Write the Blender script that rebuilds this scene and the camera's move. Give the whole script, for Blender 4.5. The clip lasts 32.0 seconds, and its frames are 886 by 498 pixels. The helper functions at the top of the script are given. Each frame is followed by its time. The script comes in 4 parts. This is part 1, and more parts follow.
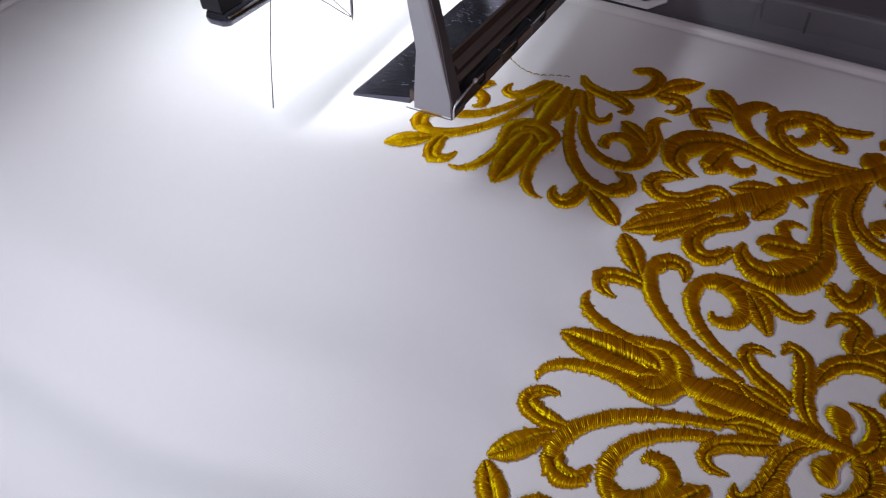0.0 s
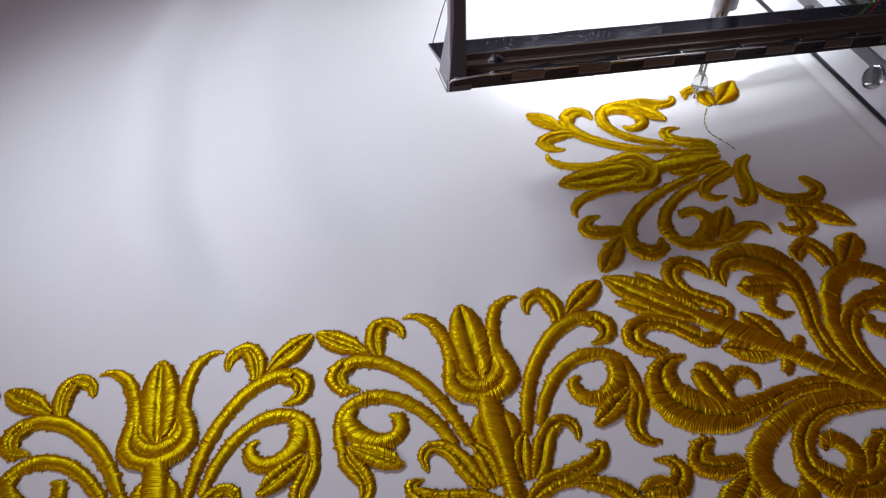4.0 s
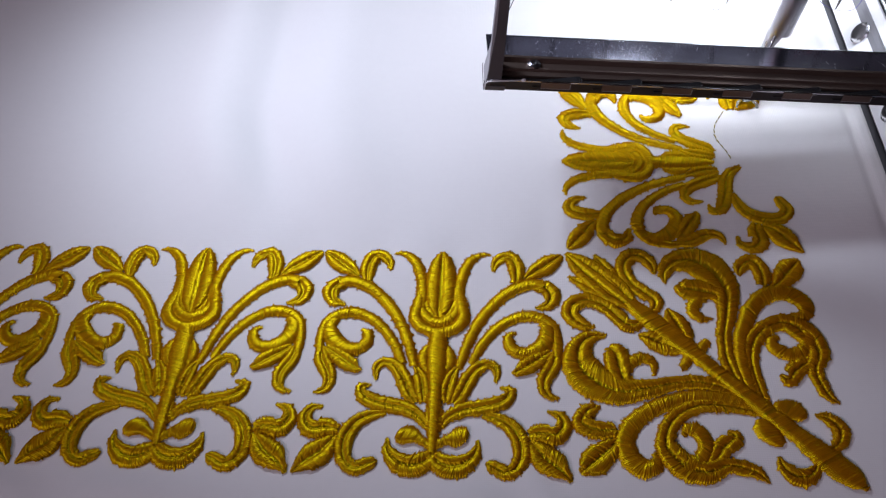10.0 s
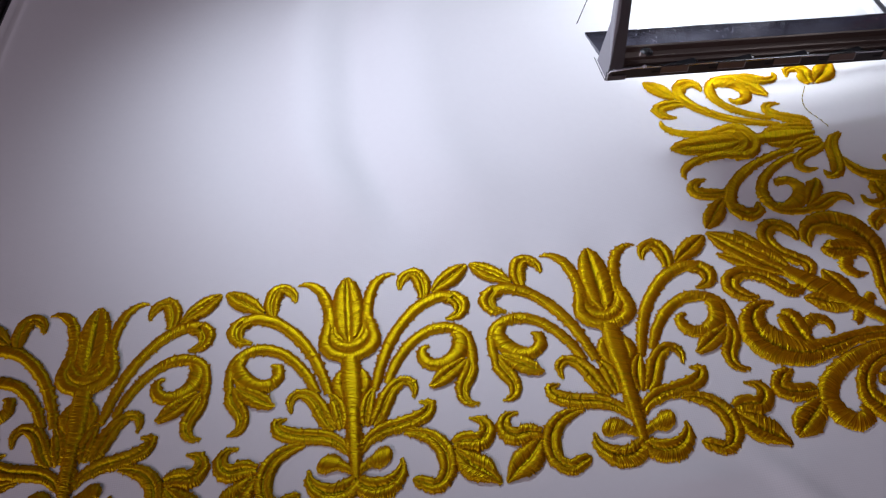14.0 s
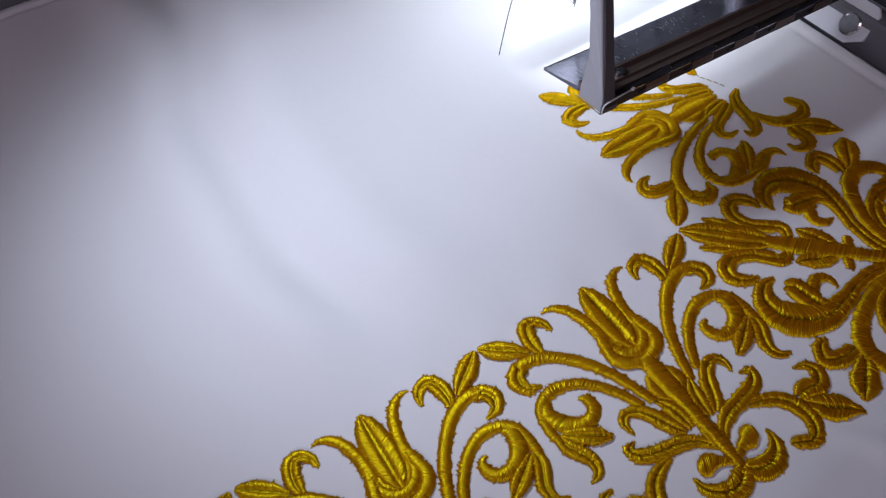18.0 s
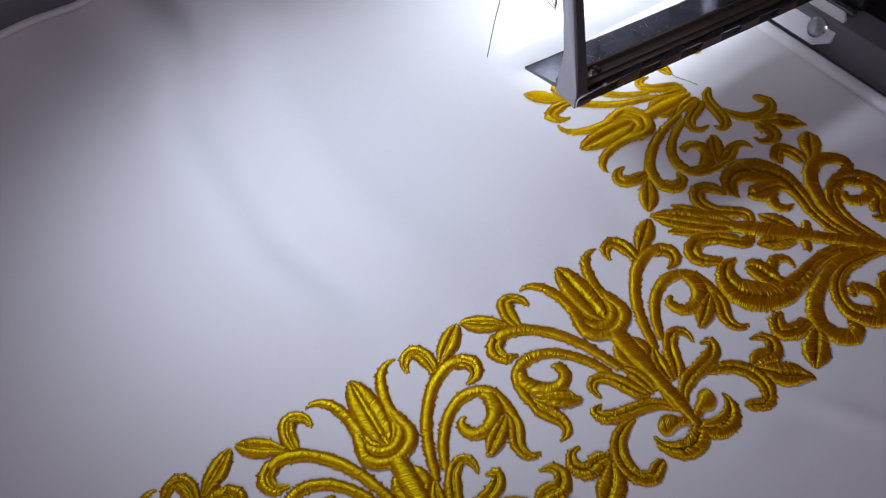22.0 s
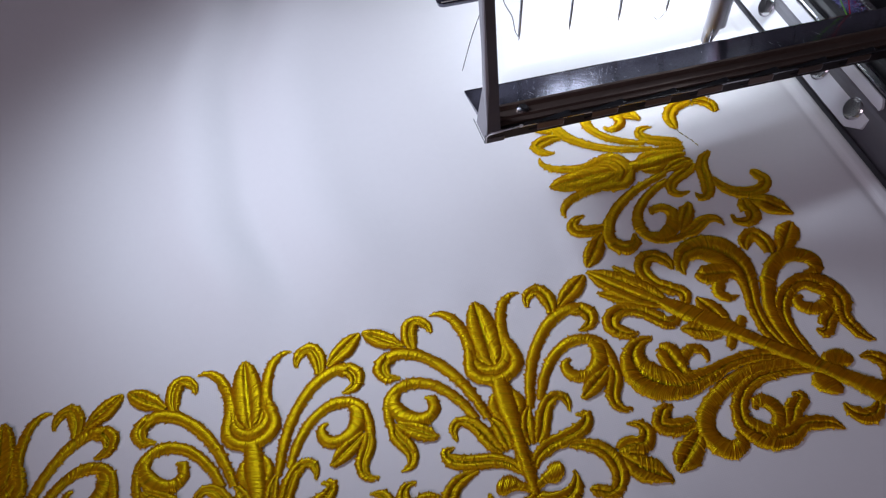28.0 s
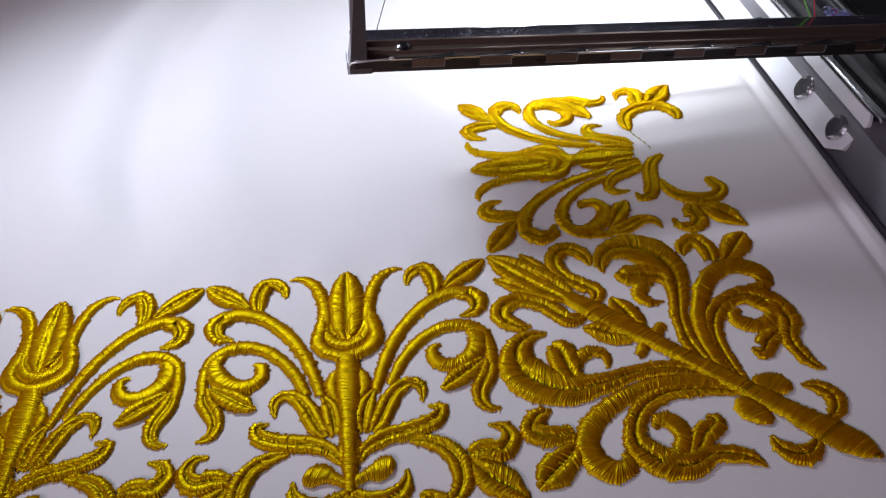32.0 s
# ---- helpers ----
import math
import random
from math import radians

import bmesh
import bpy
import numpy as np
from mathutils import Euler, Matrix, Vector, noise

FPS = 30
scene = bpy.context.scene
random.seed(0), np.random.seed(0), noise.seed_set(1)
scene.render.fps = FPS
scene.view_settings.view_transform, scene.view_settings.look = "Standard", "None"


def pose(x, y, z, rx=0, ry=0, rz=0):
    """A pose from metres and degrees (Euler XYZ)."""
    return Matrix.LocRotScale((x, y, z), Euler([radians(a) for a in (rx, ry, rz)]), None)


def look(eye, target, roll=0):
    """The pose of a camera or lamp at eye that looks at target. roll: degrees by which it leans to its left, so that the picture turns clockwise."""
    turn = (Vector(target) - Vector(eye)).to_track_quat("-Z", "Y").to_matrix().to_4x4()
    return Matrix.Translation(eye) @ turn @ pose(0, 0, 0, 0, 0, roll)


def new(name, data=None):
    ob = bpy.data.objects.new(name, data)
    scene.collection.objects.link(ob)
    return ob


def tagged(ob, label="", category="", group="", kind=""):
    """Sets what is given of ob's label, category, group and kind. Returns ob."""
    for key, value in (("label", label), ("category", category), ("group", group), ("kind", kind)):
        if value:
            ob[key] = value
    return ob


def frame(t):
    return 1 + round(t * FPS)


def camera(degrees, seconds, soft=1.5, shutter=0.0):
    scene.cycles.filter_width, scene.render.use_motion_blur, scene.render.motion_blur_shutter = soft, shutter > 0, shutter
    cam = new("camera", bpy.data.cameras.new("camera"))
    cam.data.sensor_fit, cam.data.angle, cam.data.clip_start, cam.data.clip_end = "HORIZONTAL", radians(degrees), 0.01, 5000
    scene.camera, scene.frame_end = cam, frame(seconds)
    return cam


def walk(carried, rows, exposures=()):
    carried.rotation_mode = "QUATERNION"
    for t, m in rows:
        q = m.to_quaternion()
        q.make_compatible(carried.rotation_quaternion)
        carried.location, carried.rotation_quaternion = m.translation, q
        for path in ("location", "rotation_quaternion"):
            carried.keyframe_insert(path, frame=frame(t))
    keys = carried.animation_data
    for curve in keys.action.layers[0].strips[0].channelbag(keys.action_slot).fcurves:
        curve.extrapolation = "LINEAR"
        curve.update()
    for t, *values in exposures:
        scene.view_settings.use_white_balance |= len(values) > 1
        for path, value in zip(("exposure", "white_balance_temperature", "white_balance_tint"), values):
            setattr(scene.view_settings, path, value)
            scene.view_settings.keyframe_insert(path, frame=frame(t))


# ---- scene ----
cam = camera(57.6, 32.0, soft=1.25)
S = 0.07  # metres per repeat of the embroidered border

PATH = [
    (0, -0.13860, -0.03958, 0.14227, 43.493, 2.294, -59.300),
    (0.5, -0.13292, -0.04910, 0.14224, 44.449, 2.470, -55.293),
    (1, -0.13474, -0.06356, 0.14494, 44.653, 2.618, -50.458),
    (1.5, -0.13177, -0.06689, 0.15470, 43.151, 2.937, -47.181),
    (2, -0.11830, -0.07617, 0.14923, 44.157, 2.129, -37.811),
    (2.5, -0.09931, -0.09167, 0.14282, 46.680, 1.975, -28.107),
    (4.5, -0.04717, -0.12887, 0.14597, 45.313, 2.198, -8.118),
    (5, -0.04481, -0.13017, 0.13576, 45.094, 0.206, -4.869),
    (5.5, -0.04862, -0.12942, 0.14392, 42.477, 0.131, -2.066),
    (6, -0.05404, -0.13255, 0.16388, 39.407, 2.130, -0.940),
    (6.5, -0.06459, -0.13065, 0.17685, 38.405, 2.737, -1.165),
    (7, -0.05808, -0.13736, 0.19906, 35.533, 4.940, -1.001),
    (7.5, -0.06084, -0.14475, 0.20214, 35.952, 4.579, -2.011),
    (8, -0.05526, -0.14676, 0.20218, 37.243, 2.851, -0.214),
    (8.5, -0.03022, -0.14044, 0.20658, 35.506, 2.737, 0.982),
    (9, -0.02293, -0.13738, 0.20188, 35.734, 2.329, 2.620),
    (9.5, -0.02501, -0.13418, 0.19476, 36.707, 1.473, 2.245),
    (10, -0.02535, -0.13347, 0.19142, 36.286, 2.020, 2.672),
    (10.5, -0.02447, -0.13654, 0.19050, 39.077, 2.595, 2.798),
    (11, -0.02543, -0.13820, 0.18338, 40.409, 2.262, 2.190),
    (11.5, -0.02679, -0.14395, 0.17928, 42.436, 2.007, 1.399),
    (12, -0.03012, -0.14667, 0.18420, 44.292, 2.619, 1.354),
    (12.5, -0.04056, -0.15109, 0.18655, 43.996, 2.890, 1.290),
    (13, -0.05842, -0.14572, 0.18250, 43.725, 2.012, -2.155),
    (13.5, -0.06872, -0.14422, 0.18189, 41.562, 3.696, -5.457),
    (14, -0.08364, -0.14177, 0.18169, 40.268, 3.114, -6.540),
    (14.5, -0.09909, -0.13944, 0.18426, 39.918, 3.223, -9.174),
    (15, -0.10308, -0.12840, 0.18869, 38.478, 4.185, -12.907),
    (15.5, -0.11396, -0.12328, 0.18980, 37.280, 3.936, -15.450),
    (17.5, -0.12450, -0.09045, 0.18674, 36.894, 5.013, -28.949),
    (18, -0.13250, -0.08591, 0.18642, 37.740, 4.162, -31.435),
    (18.5, -0.13946, -0.08481, 0.19537, 36.722, 4.795, -34.308),
    (19, -0.14120, -0.08489, 0.18962, 38.049, 3.546, -36.593),
    (19.5, -0.13568, -0.09174, 0.19091, 38.150, 3.791, -36.120),
    (20, -0.13536, -0.10098, 0.19316, 38.119, 3.638, -34.809),
    (20.5, -0.13941, -0.10349, 0.19437, 38.610, 3.588, -32.895),
    (21, -0.13571, -0.09772, 0.19192, 38.186, 3.624, -31.335),
    (21.5, -0.13226, -0.09855, 0.19409, 37.682, 4.557, -30.631),
    (22, -0.13505, -0.10589, 0.19449, 38.906, 4.877, -30.700),
    (22.5, -0.13372, -0.10123, 0.19511, 38.583, 4.548, -30.767),
    (23, -0.13344, -0.09930, 0.20103, 37.848, 4.781, -30.830),
    (23.5, -0.13508, -0.10406, 0.19617, 39.244, 4.593, -30.898),
    (24, -0.13146, -0.11218, 0.19287, 40.073, 5.348, -30.335),
    (24.5, -0.12671, -0.10623, 0.19897, 37.784, 5.210, -30.352),
    (26.5, -0.09456, -0.11866, 0.20144, 36.879, 4.582, -20.252),
    (27, -0.08278, -0.12978, 0.20282, 37.704, 5.754, -17.806),
    (27.5, -0.07079, -0.13049, 0.20433, 37.304, 5.526, -15.976),
    (28, -0.06127, -0.12787, 0.20192, 37.751, 5.681, -13.665),
    (28.5, -0.05823, -0.13353, 0.19982, 38.169, 5.231, -10.843),
    (29, -0.05027, -0.13543, 0.20353, 36.881, 5.603, -8.066),
    (29.5, -0.04979, -0.13740, 0.19591, 38.282, 4.433, -6.488),
    (30, -0.04448, -0.11190, 0.17702, 39.570, 2.877, -10.267),
    (30.5, -0.02643, -0.11888, 0.15943, 40.426, 3.940, -9.495),
    (31, -0.02257, -0.11848, 0.14202, 44.559, 2.657, -7.902),
    (31.5, -0.01906, -0.13210, 0.14238, 46.070, 3.041, -7.462),
    (32, -0.01724, -0.14159, 0.14109, 47.102, 2.747, -5.787),
]
walk(cam, [(t, pose(x, y, z, a, b, c)) for t, x, y, z, a, b, c in PATH], exposures=[(0, 0.07, 6800, 3), (2.5, 0.10, 6750, 3), (5, 0.36, 6850, 5), (6, 0.78, 7150, 7), (7, 0.5, 6800, 4), (8, 0.42, 6600, 3), (9, 0.38, 6500, 3), (11, 0.34, 6400, 5), (12, 0.24, 6300, 6), (13, 0.06, 6250, 8), (14, 0.26, 6450, 4), (15, 0.48, 6800, 4), (17.5, 0.16, 6350, 4), (19, -0.04, 6250, 4), (20, 0.05, 6350, 3), (24, 0.05, 6300, 3), (27, 0.1, 6300, 3), (28, 0.1, 6300, 3), (29, 0.28, 6800, 3), (30, 0.3, 6500, 3), (31, 0.5, 6700, 3), (32, 0.5, 6700, 3)])

# how the hooped cloth is carried under the machine head
DRIFT = [
    (0, 0.00000, 0.00000),
    (0.5, -0.00243, 0.00447),
    (1, -0.00176, 0.00006),
    (1.5, 0.00309, 0.00334),
    (2, 0.00187, -0.00024),
    (2.5, 0.00331, 0.00647),
    (4.5, 0.00188, 0.00009),
    (5, -0.00006, -0.00279),
    (5.5, 0.00157, 0.00078),
    (6, 0.00038, 0.00061),
    (6.5, -0.00125, 0.00149),
    (7, -0.00188, 0.00165),
    (7.5, 0.00122, 0.00477),
    (8, -0.00248, 0.00355),
    (8.5, -0.00504, 0.00222),
    (9, 0.00018, 0.00611),
    (9.5, -0.00110, 0.00716),
    (10, -0.00391, 0.00683),
    (10.5, -0.00177, 0.00840),
    (11, -0.00436, 0.00953),
    (11.5, -0.00627, 0.01806),
    (12, -0.00340, 0.00809),
    (12.5, 0.00632, 0.01619),
    (13, -0.00126, 0.01384),
    (13.5, -0.01203, 0.01282),
    (14, 0.00010, 0.00730),
    (14.5, 0.00462, 0.01315),
    (15, -0.01288, 0.00938),
    (15.5, -0.00917, 0.00726),
    (17.5, 0.00342, 0.01918),
    (18, -0.00959, 0.01233),
    (18.5, -0.00386, 0.00949),
    (19, 0.00151, 0.01498),
    (19.5, -0.01006, 0.01669),
    (20, -0.01042, 0.01559),
    (20.5, -0.01340, 0.01382),
    (21, -0.01076, 0.01480),
    (21.5, -0.01011, 0.01412),
    (22, -0.00973, 0.01355),
    (22.5, -0.01100, 0.01318),
    (23, -0.01068, 0.01217),
    (23.5, -0.01014, 0.01246),
    (24, -0.01224, 0.01012),
    (24.5, -0.00904, 0.01172),
    (26.5, -0.00662, 0.00808),
    (27, -0.00770, 0.00557),
    (27.5, -0.00511, 0.01089),
    (28, -0.00503, 0.00824),
    (28.5, -0.00435, 0.00605),
    (29, -0.00405, 0.00875),
    (29.5, -0.00321, 0.00811),
    (30, -0.00173, 0.00776),
    (30.5, -0.00188, 0.00760),
    (31, -0.00054, 0.00847),
    (31.5, 0.00003, 0.00472),
    (32, 0.00101, 0.00662),
]

# ---- light ----
world = bpy.data.worlds.new("room_air")
scene.world = world
world.use_nodes = True
world.node_tree.nodes["Background"].inputs[0].default_value = (0.6, 0.62, 0.75, 1)
world.node_tree.nodes["Background"].inputs[1].default_value = 0.12


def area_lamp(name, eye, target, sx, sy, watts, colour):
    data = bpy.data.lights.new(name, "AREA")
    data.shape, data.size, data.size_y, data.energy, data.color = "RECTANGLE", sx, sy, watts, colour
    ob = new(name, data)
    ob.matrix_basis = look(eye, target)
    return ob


def spot_lamp(name, eye, target, cone, blend, watts, radius, colour):
    data = bpy.data.lights.new(name, "SPOT")
    data.spot_size, data.spot_blend, data.energy, data.shadow_soft_size, data.color = radians(cone), blend, watts, radius, colour
    ob = new(name, data)
    ob.matrix_basis = look(eye, target)
    return ob


# two added fill lamps for the ambient level, not fixtures of the workshop
area_lamp("room_fill_south", (-0.54, -1.40, 1.06), (0.0, 0.05, 0.0), 1.0, 0.25, 4.2, (1.04, 0.77, 0.90))
area_lamp("room_fill_west", (-1.30, -0.60, 1.05), (-0.1, 0.0, 0.0), 1.2, 0.4, 3.8, (0.93, 0.83, 1.08))
# white work lamps: a row of five diodes above the cloth beside the head, a flat oval beam on the needles, two lamps under the arm
for k in range(5):
    spot_lamp("work_lamp", ((-1.86 + 0.17 * k) * S, 1.24 * S, 2.10 * S), ((-1.30 + 0.24 * k) * S, 1.06 * S, 0.0), 109, 0.72, 0.130, 0.008, (0.86, 0.89, 1.10))
beam = spot_lamp("needle_lamp", (-1.44 * S, 1.00 * S, 3.00 * S), (0.78 * S, 1.42 * S, 0.0), 29, 1.0, 3.3, 0.005, (0.90, 0.92, 1.05))
beam.scale = (0.72, 0.92, 1.0)
for x, watts, size in ((0.52, 0.21, 0.010), (1.22, 0.23, 0.035)):
    spot_lamp("head_lamp", (x * S, 1.98 * S, 1.02 * S), (x * S, 1.80 * S, 0.0), 146, 1.0, watts, size, (0.90, 0.92, 1.05))

# ---- materials ----


def material(name, colour, rough=0.5, metal=0.0, spread=0.1, scale=40.0, bump=0.0, bump_scale=400.0, sheen=0.0, stretch=(1, 1, 1), rough_spread=0.15):
    """A principled surface with colour and roughness that vary at two scales, and a fine relief."""
    m = bpy.data.materials.new(name)
    m.use_nodes = True
    t = m.node_tree
    b = t.nodes["Principled BSDF"]
    b.inputs["Metallic"].default_value = metal
    b.inputs["Sheen Weight"].default_value = sheen
    co, mp = t.nodes.new("ShaderNodeTexCoord"), t.nodes.new("ShaderNodeMapping")
    mp.inputs["Scale"].default_value = stretch
    t.links.new(co.outputs["Object"], mp.inputs["Vector"])
    big, fine = t.nodes.new("ShaderNodeTexNoise"), t.nodes.new("ShaderNodeTexNoise")
    for n, s in ((big, scale), (fine, bump_scale)):
        n.inputs["Scale"].default_value, n.inputs["Detail"].default_value = s, 5
        t.links.new(mp.outputs["Vector"], n.inputs["Vector"])
    mix = t.nodes.new("ShaderNodeMixRGB")
    mix.inputs[1].default_value = (*[c * (1 - spread) for c in colour], 1)
    mix.inputs[2].default_value = (*[min(1, c * (1 + spread)) for c in colour], 1)
    both = t.nodes.new("ShaderNodeMath")
    both.operation = "MULTIPLY_ADD"
    both.inputs[1].default_value, both.inputs[2].default_value = 0.4, 0.0
    half_ = t.nodes.new("ShaderNodeMath")
    half_.operation = "MULTIPLY_ADD"
    half_.inputs[1].default_value = 0.6
    t.links.new(fine.outputs["Fac"], both.inputs[0])
    t.links.new(big.outputs["Fac"], half_.inputs[0])
    t.links.new(both.outputs[0], half_.inputs[2])
    t.links.new(half_.outputs[0], mix.inputs["Fac"])
    t.links.new(mix.outputs[0], b.inputs["Base Color"])
    rr = t.nodes.new("ShaderNodeMapRange")
    rr.inputs["To Min"].default_value, rr.inputs["To Max"].default_value = max(0.02, rough - rough_spread), min(1, rough + rough_spread)
    t.links.new(big.outputs["Fac"], rr.inputs["Value"])
    t.links.new(rr.outputs[0], b.inputs["Roughness"])
    if bump:
        bp = t.nodes.new("ShaderNodeBump")
        bp.inputs["Strength"].default_value, bp.inputs["Distance"].default_value = bump, 0.0004
        t.links.new(fine.outputs["Fac"], bp.inputs["Height"])
        t.links.new(bp.outputs[0], b.inputs["Normal"])
    return m


def cloth_material():
    """White plain-weave cotton: crossed yarns, slubs, faint lint."""
    m = material("white_cotton", (0.80, 0.79, 0.80), 0.85, spread=0.03, scale=25, sheen=0.15)
    t = m.node_tree
    b = t.nodes["Principled BSDF"]
    co = t.nodes.new("ShaderNodeTexCoord")
    hs = []
    for axis in ("X", "Y"):
        w = t.nodes.new("ShaderNodeTexWave")
        w.bands_direction = axis
        w.inputs["Scale"].default_value, w.inputs["Distortion"].default_value = 560, 1.2
        w.inputs["Detail"].default_value, w.inputs["Detail Scale"].default_value = 2, 0.6
        t.links.new(co.outputs["Object"], w.inputs["Vector"])
        hs.append(w)
    add = t.nodes.new("ShaderNodeMath")
    t.links.new(hs[0].outputs["Fac"], add.inputs[0])
    t.links.new(hs[1].outputs["Fac"], add.inputs[1])
    bp = t.nodes.new("ShaderNodeBump")
    bp.inputs["Strength"].default_value, bp.inputs["Distance"].default_value = 0.11, 0.00010
    t.links.new(add.outputs[0], bp.inputs["Height"])
    pucker = t.nodes.new("ShaderNodeTexNoise")
    pucker.inputs["Scale"].default_value, pucker.inputs["Detail"].default_value = 130, 3
    t.links.new(co.outputs["Object"], pucker.inputs["Vector"])
    bq = t.nodes.new("ShaderNodeBump")
    bq.inputs["Strength"].default_value, bq.inputs["Distance"].default_value = 0.13, 0.0012
    t.links.new(pucker.outputs["Fac"], bq.inputs["Height"])
    t.links.new(bp.outputs[0], bq.inputs["Normal"])
    t.links.new(bq.outputs[0], b.inputs["Normal"])
    return m


def thread_material(name):
    """Rayon thread: an orange-brown body under a broad yellow gloss, with lighter and darker strands and painted shade
    in the grooves.
    """
    m = bpy.data.materials.new(name)
    m.use_nodes = True
    t = m.node_tree
    t.nodes.remove(t.nodes["Principled BSDF"])
    body, gloss, mix = t.nodes.new("ShaderNodeBsdfDiffuse"), t.nodes.new("ShaderNodeBsdfAnisotropic"), t.nodes.new("ShaderNodeMixShader")
    gloss.inputs["Roughness"].default_value = 0.41
    gloss.inputs["Color"].default_value = (1.0, 0.83, 0.008, 1)
    mix.inputs[0].default_value = 0.30
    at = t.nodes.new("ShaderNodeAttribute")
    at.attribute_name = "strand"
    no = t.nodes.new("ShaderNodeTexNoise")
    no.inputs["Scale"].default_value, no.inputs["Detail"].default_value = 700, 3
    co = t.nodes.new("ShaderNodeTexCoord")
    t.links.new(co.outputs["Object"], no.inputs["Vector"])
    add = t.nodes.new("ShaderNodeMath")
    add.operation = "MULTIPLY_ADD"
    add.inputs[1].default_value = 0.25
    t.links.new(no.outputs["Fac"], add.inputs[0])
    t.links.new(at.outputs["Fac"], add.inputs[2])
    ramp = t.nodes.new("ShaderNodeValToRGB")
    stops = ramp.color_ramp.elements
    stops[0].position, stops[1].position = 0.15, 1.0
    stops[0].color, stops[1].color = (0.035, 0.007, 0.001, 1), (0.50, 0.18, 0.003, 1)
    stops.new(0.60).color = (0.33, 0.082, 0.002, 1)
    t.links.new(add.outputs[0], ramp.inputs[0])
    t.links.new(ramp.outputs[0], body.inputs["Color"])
    t.links.new(body.outputs[0], mix.inputs[1])
    t.links.new(gloss.outputs[0], mix.inputs[2])
    t.links.new(mix.outputs[0], t.nodes["Material Output"].inputs["Surface"])
    return m


COTTON = cloth_material()
GOLD = thread_material("gold_rayon_thread")
BLACK_GLOSS = material("black_glossy_sheet", (0.15, 0.15, 0.19), 0.13, metal=0.9, spread=0.6, scale=90, bump=0.12, bump_scale=1500, stretch=(1.0, 0.18, 1), rough_spread=0.14)
SCRATCH = material("scratched_bare_steel", (0.34, 0.34, 0.42), 0.5, metal=0.4, spread=0.4, scale=400)
BROWN_STEEL = material("browned_steel", (0.175, 0.128, 0.108), 0.36, metal=0.75, spread=0.35, scale=80, bump=0.15, stretch=(0.2, 1, 1))
DARK_STEEL = material("dark_steel", (0.05, 0.045, 0.045), 0.35, metal=0.7, spread=0.3, scale=120, bump=0.12)
GREY_PAINT = material("grey_painted_steel", (0.32, 0.31, 0.33), 0.45, spread=0.08, scale=90, bump=0.05)
CHROME = material("bright_steel", (0.72, 0.72, 0.74), 0.2, metal=1.0, spread=0.06, scale=150, bump=0.05, rough_spread=0.08)
ZINC = material("zinc_plated_steel", (0.78, 0.78, 0.82), 0.38, metal=0.15, spread=0.08, scale=60, bump=0.08)
DARK_GREY = material("dark_grey_paint", (0.085, 0.078, 0.082), 0.42, spread=0.2, scale=90, bump=0.08)
NEEDLE_STEEL = material("needle_steel", (0.30, 0.30, 0.32), 0.25, metal=1.0, spread=0.1, scale=300)
FELT = material("speckled_black_felt", (0.30, 0.30, 0.36), 0.95, spread=0.9, scale=900, bump=0.8, bump_scale=1400, sheen=0.4)
BLACK_PAINT = material("black_painted_metal", (0.012, 0.012, 0.014), 0.35, spread=0.4, scale=70, bump=0.1)
GREY_PLASTIC = material("grey_hoop_plastic", (0.15, 0.148, 0.165), 0.5, spread=0.12, scale=60, bump=0.1)
ROD_STEEL = material("dark_polished_steel", (0.40, 0.39, 0.42), 0.30, metal=1.0, spread=0.15, scale=120, bump=0.06, stretch=(1, 1, 0.1))
DARK_PLASTIC = material("dark_grey_plastic", (0.085, 0.085, 0.095), 0.5, spread=0.2, scale=80, bump=0.1)
DARK_THREAD = material("dark_thread", (0.03, 0.025, 0.03), 0.6, spread=0.3, scale=500)
WHITE_THREAD = material("white_thread", (0.8, 0.8, 0.8), 0.6, spread=0.1, scale=500)
GREEN_THREAD = material("green_thread", (0.18, 0.55, 0.03), 0.5, spread=0.2, scale=900)
RED_THREAD = material("red_thread", (0.55, 0.02, 0.05), 0.5, spread=0.2, scale=900)
VIOLET_THREAD = material("violet_thread", (0.12, 0.10, 0.35), 0.5, spread=0.2, scale=900)
PALE_BLUE_THREAD = material("pale_blue_thread", (0.35, 0.42, 0.75), 0.5, spread=0.3, scale=900)
WALL_PAINT = material("wall_paint", (0.17, 0.165, 0.18), 0.8, spread=0.06, scale=3)
TABLE_TOP = material("black_laminate", (0.02, 0.02, 0.022), 0.5, spread=0.08, scale=15)


def clear_plastic():
    m = bpy.data.materials.new("clear_plastic")
    m.use_nodes = True
    b = m.node_tree.nodes["Principled BSDF"]
    b.inputs["Base Color"].default_value = (0.85, 0.86, 0.84, 1)
    b.inputs["Transmission Weight"].default_value = 0.8
    b.inputs["Roughness"].default_value = 0.18
    b.inputs["IOR"].default_value = 1.45
    return m


CLEAR = clear_plastic()

# ---- building helpers ----


def mesh_of(name, verts, faces, mat, smooth=True):
    me = bpy.data.meshes.new(name)
    me.from_pydata([tuple(map(float, v)) for v in verts], [], faces)
    me.materials.append(mat)
    me.polygons.foreach_set("use_smooth", [smooth] * len(me.polygons))
    me.update()
    return me


